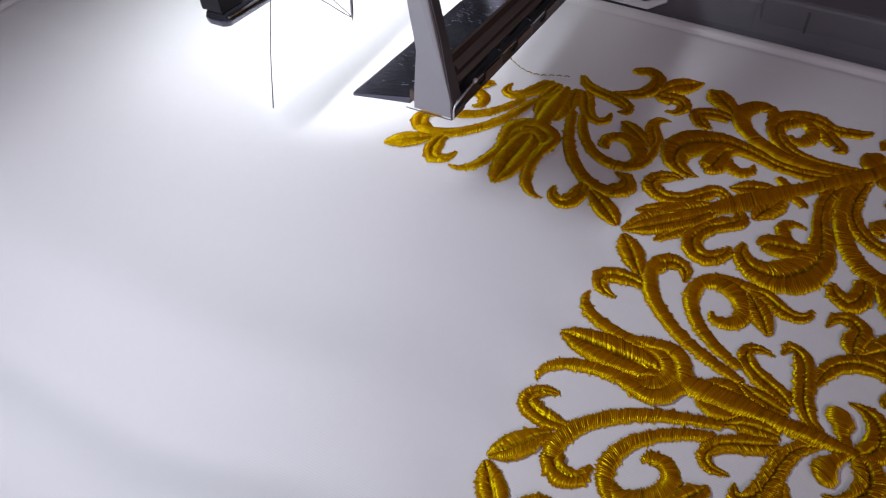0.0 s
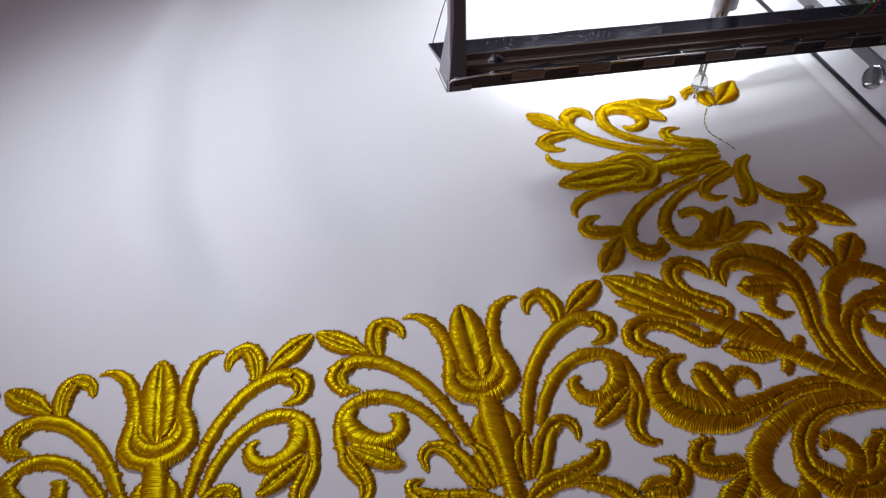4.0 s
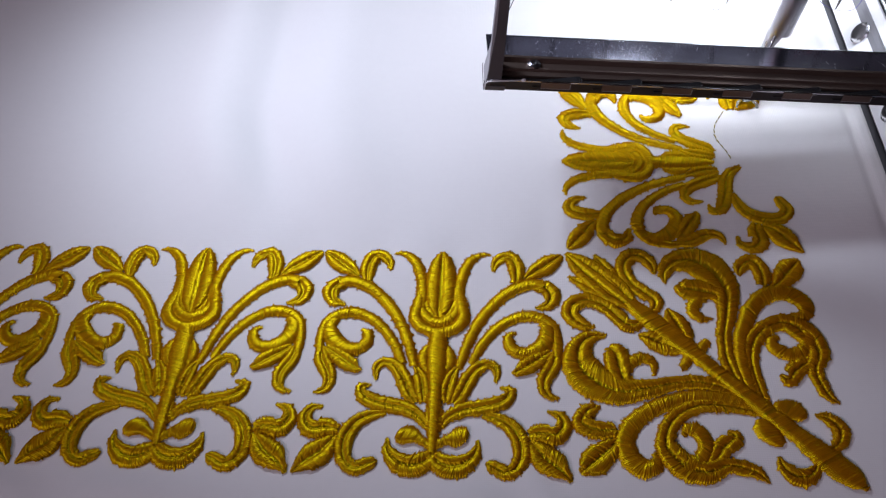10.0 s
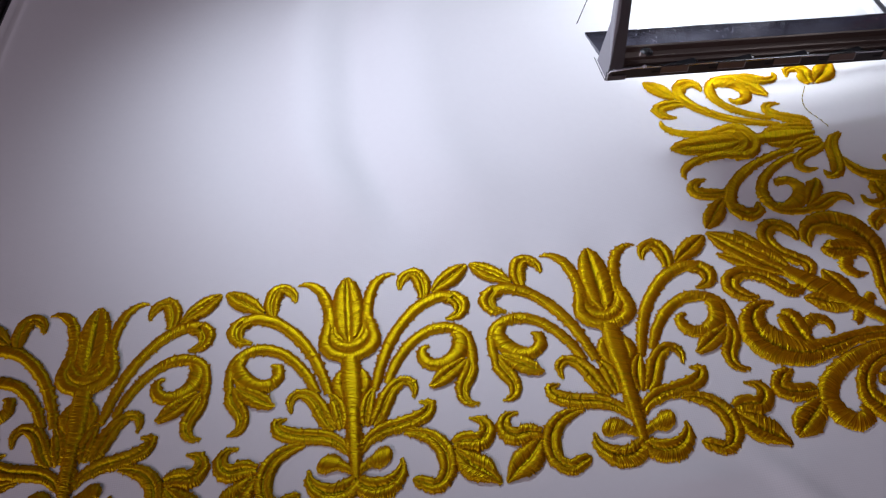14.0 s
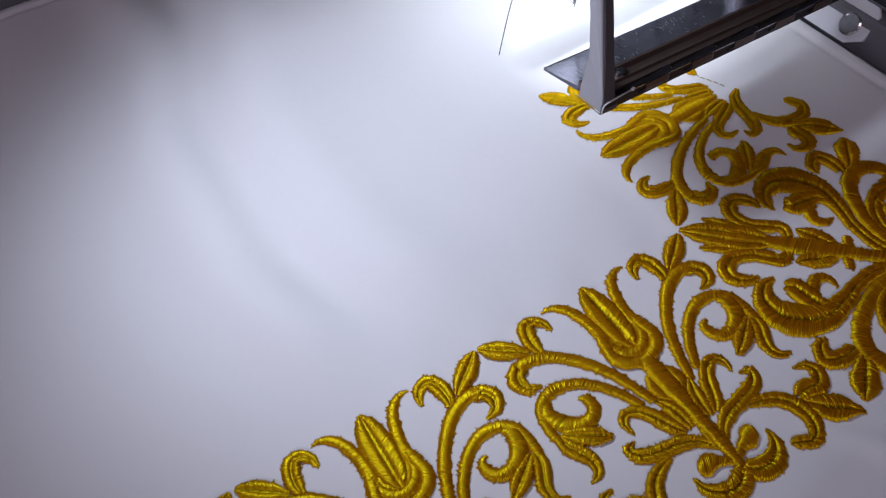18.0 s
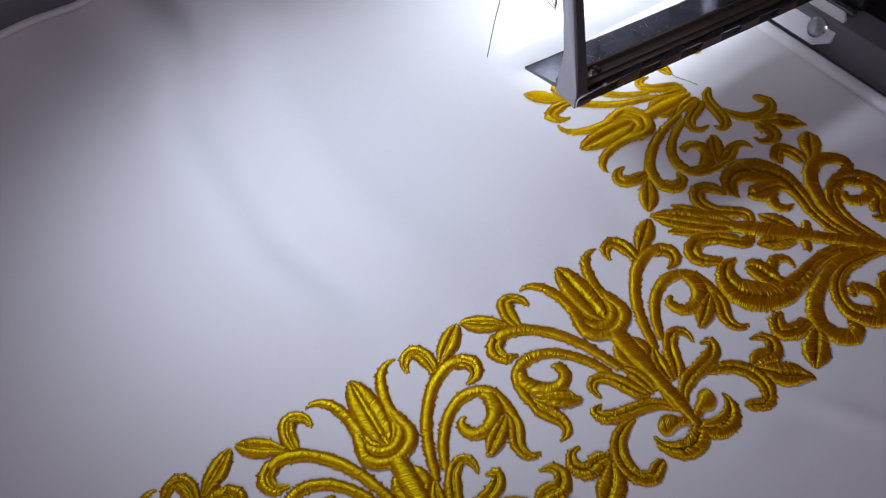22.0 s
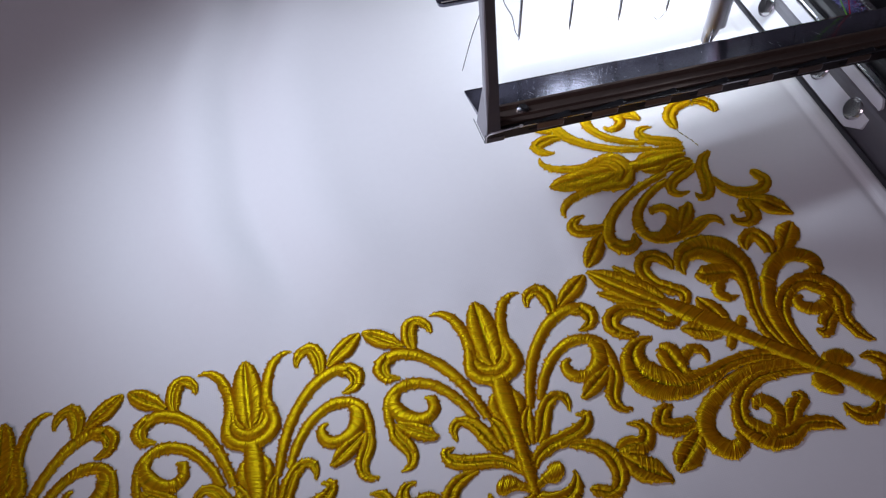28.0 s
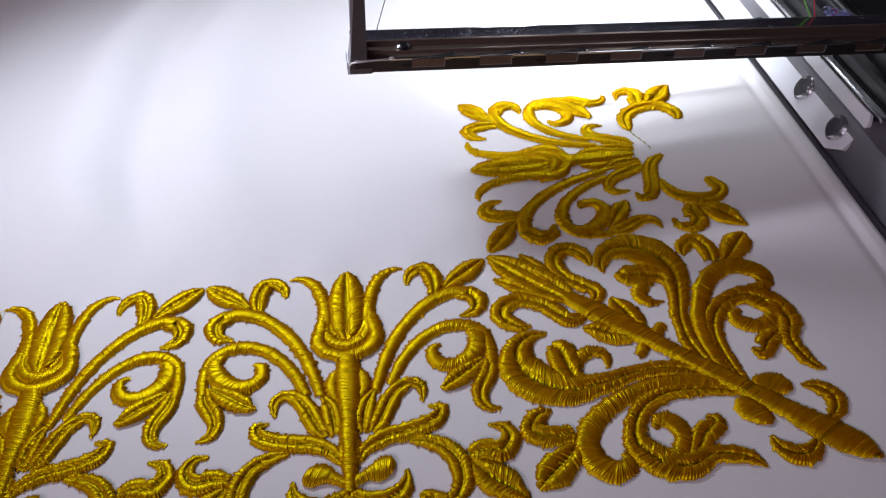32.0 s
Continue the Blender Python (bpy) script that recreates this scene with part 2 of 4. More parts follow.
def part(name, bm, mat, parent, label="", m=None, smooth=False):
    """Links a bmesh, or a mesh, as one mesh object under a thing or a part."""
    if isinstance(bm, bpy.types.Mesh):
        me = bm
    else:
        me = bpy.data.meshes.new(name)
        bmesh.ops.recalc_face_normals(bm, faces=bm.faces)
        bm.to_mesh(me)
        bm.free()
        me.materials.append(mat)
        me.polygons.foreach_set("use_smooth", [smooth] * len(me.polygons))
    ob = new(name, me)
    ob.parent = parent
    if m is not None:
        ob.matrix_basis = m
    return tagged(ob, label)


def thing(name, label, category, group="", m=None, kind=""):
    ob = new(name)
    ob.empty_display_size = 0.01
    if m is not None:
        ob.matrix_basis = m
    return tagged(ob, label, category, group, kind)


def box(x0, x1, y0, y1, z0, z1, bevel=0.0, bm=None):
    bm = bm or bmesh.new()
    r = bmesh.ops.create_cube(bm, size=1, matrix=Matrix.Translation(((x0 + x1) / 2, (y0 + y1) / 2, (z0 + z1) / 2)) @ Matrix.Diagonal((x1 - x0, y1 - y0, z1 - z0, 1)))
    if bevel:
        es = list({e for v in r["verts"] for e in v.link_edges})
        bmesh.ops.bevel(bm, geom=es, offset=bevel, segments=2, affect="EDGES", profile=0.5)
    return bm


def prism(outline, x0, x1, axis="x", bm=None):
    """An outline in two axes drawn out along the third."""
    bm = bm or bmesh.new()
    rings = []
    for c in (x0, x1):
        if axis == "x":
            rings.append([bm.verts.new((c, a, b)) for a, b in outline])
        elif axis == "y":
            rings.append([bm.verts.new((a, c, b)) for a, b in outline])
        else:
            rings.append([bm.verts.new((a, b, c)) for a, b in outline])
    n = len(outline)
    bm.faces.new(rings[0])
    bm.faces.new(rings[1][::-1])
    for i in range(n):
        bm.faces.new((rings[0][i], rings[1][i], rings[1][(i + 1) % n], rings[0][(i + 1) % n]))
    return bm


def tube(points, radii, sides=8, bm=None):
    """A round rod through points, with a radius at each."""
    bm = bm or bmesh.new()
    pts = [Vector(p) for p in points]
    last = None
    for i, p in enumerate(pts):
        d = (pts[min(i + 1, len(pts) - 1)] - pts[max(i - 1, 0)]).normalized()
        u = d.orthogonal().normalized() if i == 0 else (u - d * u.dot(d)).normalized()
        v = d.cross(u)
        ring = [bm.verts.new(p + (u * math.cos(k * math.tau / sides) + v * math.sin(k * math.tau / sides)) * radii[i]) for k in range(sides)]
        if last:
            for k in range(sides):
                bm.faces.new((last[k], last[(k + 1) % sides], ring[(k + 1) % sides], ring[k]))
        else:
            bm.faces.new(ring[::-1])
        last = ring
    bm.faces.new(last)
    return bm


def smooth_line(points, step):
    """Catmull-Rom through points of any width, sampled evenly along its first two axes."""
    p = np.array(points, float)
    p = np.vstack([2 * p[0] - p[1], p, 2 * p[-1] - p[-2]])
    out = []
    for i in range(1, len(p) - 2):
        for s in np.linspace(0, 1, 40, endpoint=False):
            a, b, c, d = p[i - 1:i + 3]
            out.append(0.5 * (2 * b + (c - a) * s + (2 * a - 5 * b + 4 * c - d) * s * s + (3 * b - a - 3 * c + d) * s ** 3))
    out.append(p[-2])
    out = np.array(out)
    arc = np.concatenate([[0], np.cumsum(np.linalg.norm(np.diff(out[:, :2], axis=0), axis=1))])
    n = max(4, int(arc[-1] / step))
    at = np.linspace(0, arc[-1], n + 1)
    return np.stack([np.interp(at, arc, out[:, k]) for k in range(out.shape[1])], 1), arc[-1]


# ---- embroidery ----
PITCH = 0.00042  # one strand of satin stitch
RNG = np.random.default_rng(7)


def satin(name, columns, points, flip=None, lift=0.0):
    """Satin stitch along a line of (along, across, width) in repeats: strands lie across it in one or more flat, padded columns."""
    line, length = smooth_line([(a * S, b * S, w * S) for a, b, w in points], PITCH / 3)
    if flip:
        line = flip(line)
    n = len(line)
    tan = np.gradient(line[:, :2], axis=0)
    tan /= np.linalg.norm(tan, axis=1)[:, None] + 1e-12
    nor = np.stack([-tan[:, 1], tan[:, 0]], 1)
    wide = np.clip(line[:, 2] * 1.07 + 0.0001, 0.0004, None)
    strand = np.arange(n) // 3
    m = strand[-1] + 1
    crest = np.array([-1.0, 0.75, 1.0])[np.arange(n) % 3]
    per = 6
    cross = np.linspace(-1, 1, columns * per + 1)
    col = (cross + 1) / 2 * columns
    f = np.abs((col - np.floor(np.clip(col, 0, columns - 1e-9))) * 2 - 1)
    dome = np.clip(1 - f ** 2.6, 0, 1) ** 0.6
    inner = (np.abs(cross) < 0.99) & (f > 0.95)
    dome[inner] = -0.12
    high = np.minimum(0.00100, 0.26 * wide / columns ** 0.5)
    tone = RNG.normal(0, 1, (m, columns))[strand]
    ends = (RNG.normal(0, 0.00006, (m, 2)) + np.minimum(RNG.exponential(0.00016, (m, 2)), 0.00060))[strand] + np.where(crest[:, None] > 0, 0.00004, -0.00044)
    ends = np.maximum(ends, -0.4 * wide[:, None])
    furrow = RNG.normal(0, 0.00034, (m, len(cross)))[strand]  # stitch ends meet unevenly
    slope = RNG.normal(0, 1, m)[strand]
    verts = np.zeros((n, len(cross), 3))
    shade = np.zeros((n, len(cross)))
    lean = 0.30 if columns == 1 else 0.46
    depth = np.minimum(0.00009, 0.30 * high)
    for j, s in enumerate(cross):
        e = ends[:, 0 if s < 0 else 1] * abs(s) ** 2
        off = s * wide / 2 + np.sign(s) * e
        if inner[j]:
            off = off + np.clip(furrow[:, j], -0.09 * wide, 0.09 * wide)
        slip = lean * (s if columns == 1 else -abs(s)) * wide / 2
        slip = np.clip(slip, -0.0016, 0.0016) + 0.00010 * slope * s
        xy = line[:, :2] + nor * off[:, None] + tan * slip[:, None]
        loose = RNG.normal(0, 0.000025, m)[strand]
        z = high * (0.16 + 0.84 * dome[j]) + np.where(crest < 0, -depth * (0.4 + 0.6 * dome[j]), 0) + loose + 0.00004 * tone[:, min(int(col[j]), columns - 1)]
        if abs(s) > 0.99:
            z = np.where(crest > 0, 0.00005, -0.0003)
        verts[:, j, :2], verts[:, j, 2] = xy, z + lift
        # random strand tone, plus shade painted dark into strand troughs and column seams
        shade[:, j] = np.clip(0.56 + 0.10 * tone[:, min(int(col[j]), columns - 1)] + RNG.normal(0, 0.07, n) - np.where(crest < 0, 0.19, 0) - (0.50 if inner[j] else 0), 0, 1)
    k = len(cross)
    faces = [(i * k + j, (i + 1) * k + j, (i + 1) * k + j + 1, i * k + j + 1) for i in range(n - 1) for j in range(k - 1)]
    if np.cross(tan[n // 2], nor[n // 2]) > 0:
        faces = [q[::-1] for q in faces]
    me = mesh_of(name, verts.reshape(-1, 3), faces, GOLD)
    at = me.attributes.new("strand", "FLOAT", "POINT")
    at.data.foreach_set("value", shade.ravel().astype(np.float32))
    return me


def mirrored(line):
    out = line.copy()
    out[:, 0] *= -1
    return out


def diagonal(line):
    out = line.copy()
    out[:, 0], out[:, 1] = -line[:, 1], -line[:, 0]
    return out


UNIT, CORNER, SHORT = {}, {}, []
PLAIN = {"petal_mid": "middle_petal", "petal_side": "side_petal", "cup_outer": "cup", "cup_inner": "inner_cup", "cup_fill": "cup_base", "top_hook": "hooked_leaf", "leaf_in": "pointed_leaf", "stem_a": "curled_stem", "stem_hook": "stem_hook", "scroll_tail": "scroll_tail", "stem_b": "scroll_stem", "scroll_curl": "curl", "scroll_lobe": "lobe", "low_hook": "hooked_leaf", "low_leaf": "small_leaf", "bud_leaf": "bud", "axis_stem": "stem", "axis_side": "sepal", "arm": "branch", "c_scroll": "c_scroll", "ball": "ball", "low_curl": "base_curl", "end_hook": "end_hook", "end_leaf": "end_leaf", "crest_side": "leaflet", "crest_curl": "curl", "trunk_leaf": "leaf", "trunk_bud": "bud", "acanthus_lobe": "lobe", "acanthus_hook": "hook", "tall_stem": "curled_stem", "tall_hook": "hooked_leaf", "tall_leaf": "pointed_leaf", "big_scroll": "scroll_stem", "big_curl": "curl", "big_lobe": "lobe"}


LIFT = {"petal_mid": 0.0001, "cup_fill": -0.0004, "cup_outer": 0.0003, "cup_inner": 0.0002, "axis_stem": 0.0003, "ball": 0.0002, "bud_leaf": 0.0001, "trunk": 0.0003, "crest": 0.0001, "scroll_lobe": 0.0002, "end_leaf": 0.0001, "leaf_in": 0.0001}


def half(name, columns, *points):
    """One stroke of the tulip motif, and its mirror image across the stem."""
    if name in ("petal_mid", "cup_fill", "axis_stem"):
        UNIT[name] = [satin(name, columns, [(a if name == "cup_fill" else 0, b, w) for a, b, w in points], None, LIFT.get(name, 0))]
        if name == "axis_stem":
            SHORT.append(satin("short_stem", columns, [(0, b, w) for a, b, w in points[:3]] + [(0, -0.70, 0.02)], None, LIFT.get(name, 0)))
    else:
        UNIT[name] = [satin(name, columns, points, None, LIFT.get(name, 0)), satin(name, columns, points, mirrored, LIFT.get(name, 0))]


def quarter(name, columns, *points):
    """One stroke of the corner motif, and its mirror image across the diagonal."""
    if name in ("crest", "trunk"):
        points = [((a - b) / 2, (b - a) / 2, w) for a, b, w in points]
        CORNER[name] = [satin(name, columns, points, None, LIFT.get(name, 0))]
    else:
        CORNER[name] = [satin(name, columns, points, None, LIFT.get(name, 0)), satin(name, columns, points, diagonal, LIFT.get(name, 0))]


half('petal_mid', 2, (-0.005, -0.022, 0.011), (-0.005, -0.076, 0.070), (-0.006, -0.153, 0.110), (-0.003, -0.234, 0.116), (0.002, -0.309, 0.094), (0.005, -0.349, 0.034))
half('petal_side', 1, (0.202, -0.033, 0.005), (0.168, -0.030, 0.022), (0.135, -0.047, 0.033), (0.103, -0.089, 0.040), (0.080, -0.162, 0.042), (0.072, -0.239, 0.046), (0.077, -0.277, 0.035))
half('cup_fill', 1, (-0.085, -0.265, 0.090), (-0.045, -0.295, 0.150), (0.000, -0.310, 0.160), (0.045, -0.295, 0.150), (0.085, -0.265, 0.090))
half('cup_outer', 1, (0.079, -0.222, 0.026), (0.087, -0.286, 0.042), (0.096, -0.338, 0.049), (0.075, -0.381, 0.048), (0.032, -0.406, 0.046), (-0.016, -0.414, 0.043))
half('cup_inner', 1, (0.063, -0.238, 0.015), (0.070, -0.297, 0.032), (0.051, -0.341, 0.042), (0.019, -0.361, 0.044), (-0.015, -0.367, 0.042))
half('top_hook', 2, (0.211, -0.115, 0.008), (0.222, -0.072, 0.032), (0.252, -0.046, 0.048), (0.285, -0.051, 0.058), (0.303, -0.090, 0.063), (0.307, -0.137, 0.057), (0.301, -0.182, 0.031))
half('leaf_in', 2, (0.492, -0.027, 0.011), (0.454, -0.060, 0.057), (0.414, -0.092, 0.077), (0.376, -0.120, 0.067), (0.339, -0.152, 0.023))
half('stem_a', 1, (0.084, -0.563, 0.029), (0.113, -0.465, 0.037), (0.157, -0.359, 0.041), (0.220, -0.269, 0.045), (0.290, -0.206, 0.048), (0.368, -0.175, 0.051), (0.417, -0.187, 0.045))
half('stem_hook', 2, (0.386, -0.179, 0.040), (0.421, -0.193, 0.062), (0.443, -0.231, 0.073), (0.426, -0.274, 0.051), (0.377, -0.288, 0.010))
half('stem_b', 1, (0.129, -0.550, 0.029), (0.170, -0.463, 0.035), (0.224, -0.391, 0.040), (0.283, -0.345, 0.043), (0.345, -0.326, 0.048), (0.406, -0.338, 0.045), (0.448, -0.377, 0.037), (0.461, -0.441, 0.034), (0.457, -0.508, 0.031))
half('scroll_tail', 2, (0.453, -0.487, 0.031), (0.442, -0.538, 0.052), (0.413, -0.593, 0.056), (0.406, -0.637, 0.046), (0.423, -0.668, 0.035), (0.460, -0.680, 0.006))
half('scroll_curl', 1, (0.408, -0.353, 0.028), (0.428, -0.398, 0.058), (0.405, -0.454, 0.063), (0.354, -0.488, 0.054), (0.306, -0.488, 0.050), (0.277, -0.457, 0.044), (0.279, -0.419, 0.033), (0.304, -0.402, 0.009))
half('scroll_lobe', 2, (0.434, -0.485, 0.018), (0.388, -0.519, 0.053), (0.338, -0.553, 0.066), (0.301, -0.576, 0.044), (0.283, -0.580, 0.009))
half('low_hook', 2, (0.070, -0.710, 0.017), (0.097, -0.670, 0.052), (0.128, -0.603, 0.057), (0.159, -0.562, 0.051), (0.201, -0.547, 0.045), (0.227, -0.571, 0.035), (0.226, -0.624, 0.007))
half('low_leaf', 2, (0.042, -0.708, 0.019), (0.046, -0.660, 0.052), (0.059, -0.604, 0.053), (0.085, -0.552, 0.009))
half('bud_leaf', 1, (0.031, -0.590, 0.011), (0.050, -0.545, 0.036), (0.049, -0.501, 0.035), (0.033, -0.466, 0.009))
half('axis_stem', 1, (-0.003, -0.412, 0.060), (0.001, -0.501, 0.074), (-0.000, -0.583, 0.069), (-0.002, -0.657, 0.050), (-0.004, -0.741, 0.046), (-0.006, -0.840, 0.040), (-0.004, -0.905, 0.026))
half('axis_side', 1, (0.009, -0.701, 0.009), (0.014, -0.744, 0.030), (0.019, -0.789, 0.029), (0.019, -0.823, 0.012))
half('arm', 2, (0.020, -0.811, 0.017), (0.053, -0.765, 0.038), (0.106, -0.736, 0.054), (0.168, -0.723, 0.056), (0.224, -0.709, 0.056), (0.262, -0.687, 0.057), (0.274, -0.654, 0.043), (0.239, -0.640, 0.006))
half('c_scroll', 2, (0.180, -0.754, 0.017), (0.233, -0.766, 0.041), (0.281, -0.795, 0.054), (0.312, -0.844, 0.061), (0.318, -0.902, 0.061), (0.299, -0.948, 0.053), (0.262, -0.966, 0.052), (0.226, -0.950, 0.048), (0.200, -0.940, 0.040), (0.190, -0.937, 0.012))
half('ball', 1, (-0.004, -0.884, 0.020), (0.024, -0.868, 0.030), (0.050, -0.853, 0.036), (0.072, -0.845, 0.058), (0.092, -0.840, 0.072), (0.112, -0.836, 0.062), (0.126, -0.834, 0.036), (0.131, -0.833, 0.006))
half('low_curl', 2, (-0.004, -0.903, 0.026), (0.018, -0.930, 0.058), (0.058, -0.949, 0.078), (0.105, -0.944, 0.080), (0.142, -0.918, 0.060), (0.160, -0.884, 0.034), (0.163, -0.848, 0.006))
half('end_hook', 2, (0.346, -0.823, 0.030), (0.389, -0.817, 0.062), (0.442, -0.820, 0.072), (0.470, -0.785, 0.058), (0.454, -0.745, 0.038), (0.410, -0.731, 0.007))
half('end_leaf', 2, (0.351, -0.848, 0.016), (0.395, -0.905, 0.080), (0.445, -0.945, 0.094), (0.494, -0.992, 0.010))

quarter('crest', 3, (0.015, -0.019, 0.011), (0.074, -0.081, 0.084), (0.151, -0.155, 0.119), (0.226, -0.222, 0.117), (0.285, -0.274, 0.055))
quarter('crest_side', 2, (0.132, -0.022, 0.008), (0.168, -0.078, 0.047), (0.205, -0.148, 0.057), (0.238, -0.216, 0.031))
quarter('crest_curl', 2, (0.368, -0.114, 0.008), (0.362, -0.068, 0.042), (0.319, -0.026, 0.062), (0.270, -0.037, 0.068), (0.247, -0.093, 0.062), (0.273, -0.160, 0.058), (0.323, -0.208, 0.060), (0.358, -0.248, 0.062), (0.342, -0.288, 0.040), (0.301, -0.300, 0.015))
quarter('trunk', 1, (0.258, -0.248, 0.054), (0.330, -0.320, 0.076), (0.400, -0.390, 0.091), (0.468, -0.456, 0.071), (0.545, -0.520, 0.055), (0.636, -0.612, 0.061), (0.723, -0.708, 0.063), (0.825, -0.803, 0.068), (0.890, -0.890, 0.090), (0.945, -0.945, 0.082), (0.990, -0.990, 0.009))
quarter('trunk_leaf', 2, (0.452, -0.444, 0.038), (0.439, -0.374, 0.083), (0.413, -0.312, 0.074), (0.402, -0.276, 0.015))
quarter('trunk_bud', 1, (0.477, -0.468, 0.019), (0.512, -0.447, 0.038), (0.542, -0.421, 0.024))
quarter('acanthus', 2, (0.405, -0.155, 0.008), (0.413, -0.096, 0.048), (0.460, -0.050, 0.075), (0.537, -0.046, 0.116), (0.602, -0.098, 0.146), (0.642, -0.188, 0.108), (0.630, -0.290, 0.074), (0.604, -0.394, 0.053), (0.599, -0.489, 0.052), (0.615, -0.561, 0.051), (0.647, -0.635, 0.027))
quarter('acanthus_lobe', 2, (0.460, -0.160, 0.021), (0.485, -0.184, 0.077), (0.546, -0.194, 0.097), (0.599, -0.211, 0.076), (0.630, -0.258, 0.035))
quarter('acanthus_hook', 1, (0.575, -0.321, 0.005), (0.523, -0.319, 0.035), (0.501, -0.281, 0.045), (0.527, -0.237, 0.040), (0.579, -0.212, 0.020))
quarter('tall_stem', 1, (0.677, -0.652, 0.032), (0.657, -0.545, 0.047), (0.659, -0.438, 0.048), (0.693, -0.335, 0.054), (0.750, -0.244, 0.060), (0.822, -0.194, 0.066), (0.887, -0.197, 0.071), (0.934, -0.242, 0.070), (0.923, -0.292, 0.045), (0.872, -0.291, 0.007))
quarter('tall_hook', 2, (0.707, -0.112, 0.008), (0.721, -0.069, 0.047), (0.770, -0.042, 0.063), (0.797, -0.093, 0.068), (0.796, -0.167, 0.051))
quarter('tall_leaf', 2, (0.961, -0.029, 0.009), (0.911, -0.084, 0.090), (0.864, -0.138, 0.077), (0.827, -0.175, 0.018))
quarter('big_scroll', 2, (0.712, -0.685, 0.032), (0.691, -0.570, 0.046), (0.692, -0.474, 0.052), (0.725, -0.398, 0.058), (0.785, -0.348, 0.059), (0.855, -0.335, 0.069), (0.918, -0.385, 0.097), (0.943, -0.458, 0.081), (0.917, -0.537, 0.056), (0.927, -0.602, 0.051), (0.946, -0.643, 0.041), (0.975, -0.670, 0.007))
quarter('big_curl', 1, (0.926, -0.384, 0.058), (0.896, -0.445, 0.048), (0.841, -0.471, 0.052), (0.791, -0.448, 0.057), (0.784, -0.414, 0.039), (0.811, -0.395, 0.010))
quarter('big_lobe', 2, (0.924, -0.483, 0.033), (0.851, -0.532, 0.061), (0.810, -0.576, 0.060), (0.786, -0.555, 0.014))
quarter('drop', 1, (0.735, -0.680, 0.006), (0.747, -0.684, 0.045), (0.789, -0.699, 0.085), (0.830, -0.724, 0.045), (0.842, -0.732, 0.006))
quarter('outer_hook', 2, (0.877, -0.718, 0.007), (0.919, -0.730, 0.040), (0.948, -0.768, 0.062), (0.939, -0.812, 0.057), (0.905, -0.841, 0.030), (0.875, -0.827, 0.011))

# ---- the hooped cloth ----
HOOP = (-3.40 * S, 1.405 * S, -1.52 * S, 3.36 * S)  # inside of the hoop


def soft(v, a, b):
    s = np.clip((v - a) / (b - a), 0, 1)
    return s * s * (3 - 2 * s)


def cloth_height(x, y):
    """Slack waves of the cloth, in repeats; flat where it is embroidered."""
    fold = -1.41 + 0.13 * soft(1.0 - y, 0.1, 0.75) + 0.22 * soft(y, 1.7, 2.7)
    d = x - fold
    z = -0.038 * np.exp(-(d / 0.11) ** 2) + 0.066 * np.exp(-((d - 0.31) / 0.23) ** 2) + 0.084 * np.exp(-((d + 0.25) / 0.20) ** 2)
    z += 0.034 * np.exp(-((d + 0.85) / 0.28) ** 2)
    z *= 0.85 * soft(y, -0.03, 0.60)
    z += 0.018 * np.sin(1.7 * x + 0.9 * y) * soft(y, 0.1, 0.9) * soft(-x, 0.15, 0.9)
    # slight puckers along the outer side of the border
    z += 0.012 * (0.6 + 0.5 * np.sin(8.3 * x + 2.0 * np.sin(3.1 * x))) * np.exp(-((y + 1.07) / 0.06) ** 2) * soft(0.2 - x, 0.0, 0.3)
    z += 0.014 * np.exp(-(((x + 0.02) * 0.8 + (y + 1.16) * 0.6) / 0.05) ** 2 - (((x + 0.02) * 0.6 - (y + 1.16) * 0.8) / 0.22) ** 2)
    return z


def cloth_sheet():
    nx, ny = 300, 300
    xs, ys = np.linspace(HOOP[0] - 0.0036, HOOP[1] + 0.0036, nx), np.linspace(HOOP[2] - 0.0036, HOOP[3] + 0.0036, ny)
    gx, gy = np.meshgrid(xs, ys)
    gz = cloth_height(gx / S, gy / S) * S
    near = np.exp(-((gy / S - 0.02) / 0.10) ** 2) * (gx < 0) + np.exp(-((gx / S + 0.02) / 0.10) ** 2) * (gy > 0)
    gz += 0.00025 * np.sin(gx / S * 19) * near
    edge = np.minimum.reduce([gx - HOOP[0], HOOP[1] - gx, gy - HOOP[2], HOOP[3] - gy])
    gz += -0.0010 * np.exp(-((edge - 0.0026) / 0.0015) ** 2) - 0.0004 * np.exp(-((edge + 0.0016) / 0.0012) ** 2)
    gz -= 0.006 * np.clip(-(edge + 0.0024) / 0.0012, 0, 1) ** 1.5
    top = np.stack([gx, gy, gz], -1).reshape(-1, 3)
    low = top - [0, 0, 0.0006]
    n = nx * ny
    q = [(j * nx + i, j * nx + i + 1, (j + 1) * nx + i + 1, (j + 1) * nx + i) for j in range(ny - 1) for i in range(nx - 1)]
    faces = q + [tuple(v + n for v in f[::-1]) for f in q]
    rim = [*range(nx), *[j * nx + nx - 1 for j in range(1, ny)], *[(ny - 1) * nx + i for i in range(nx - 2, -1, -1)], *[j * nx for j in range(ny - 2, 0, -1)]]
    faces += [(rim[k], rim[k] + n, rim[(k + 1) % len(rim)] + n, rim[(k + 1) % len(rim)]) for k in range(len(rim))]
    return mesh_of("sheet", np.vstack([top, low]), faces, COTTON)


cloth = thing("embroidered_cloth", "white cotton cloth with gold tulip border, stretched in hoop", "cloth")
part("sheet", cloth_sheet(), COTTON, cloth, "white plain-weave cotton with soft slack waves")


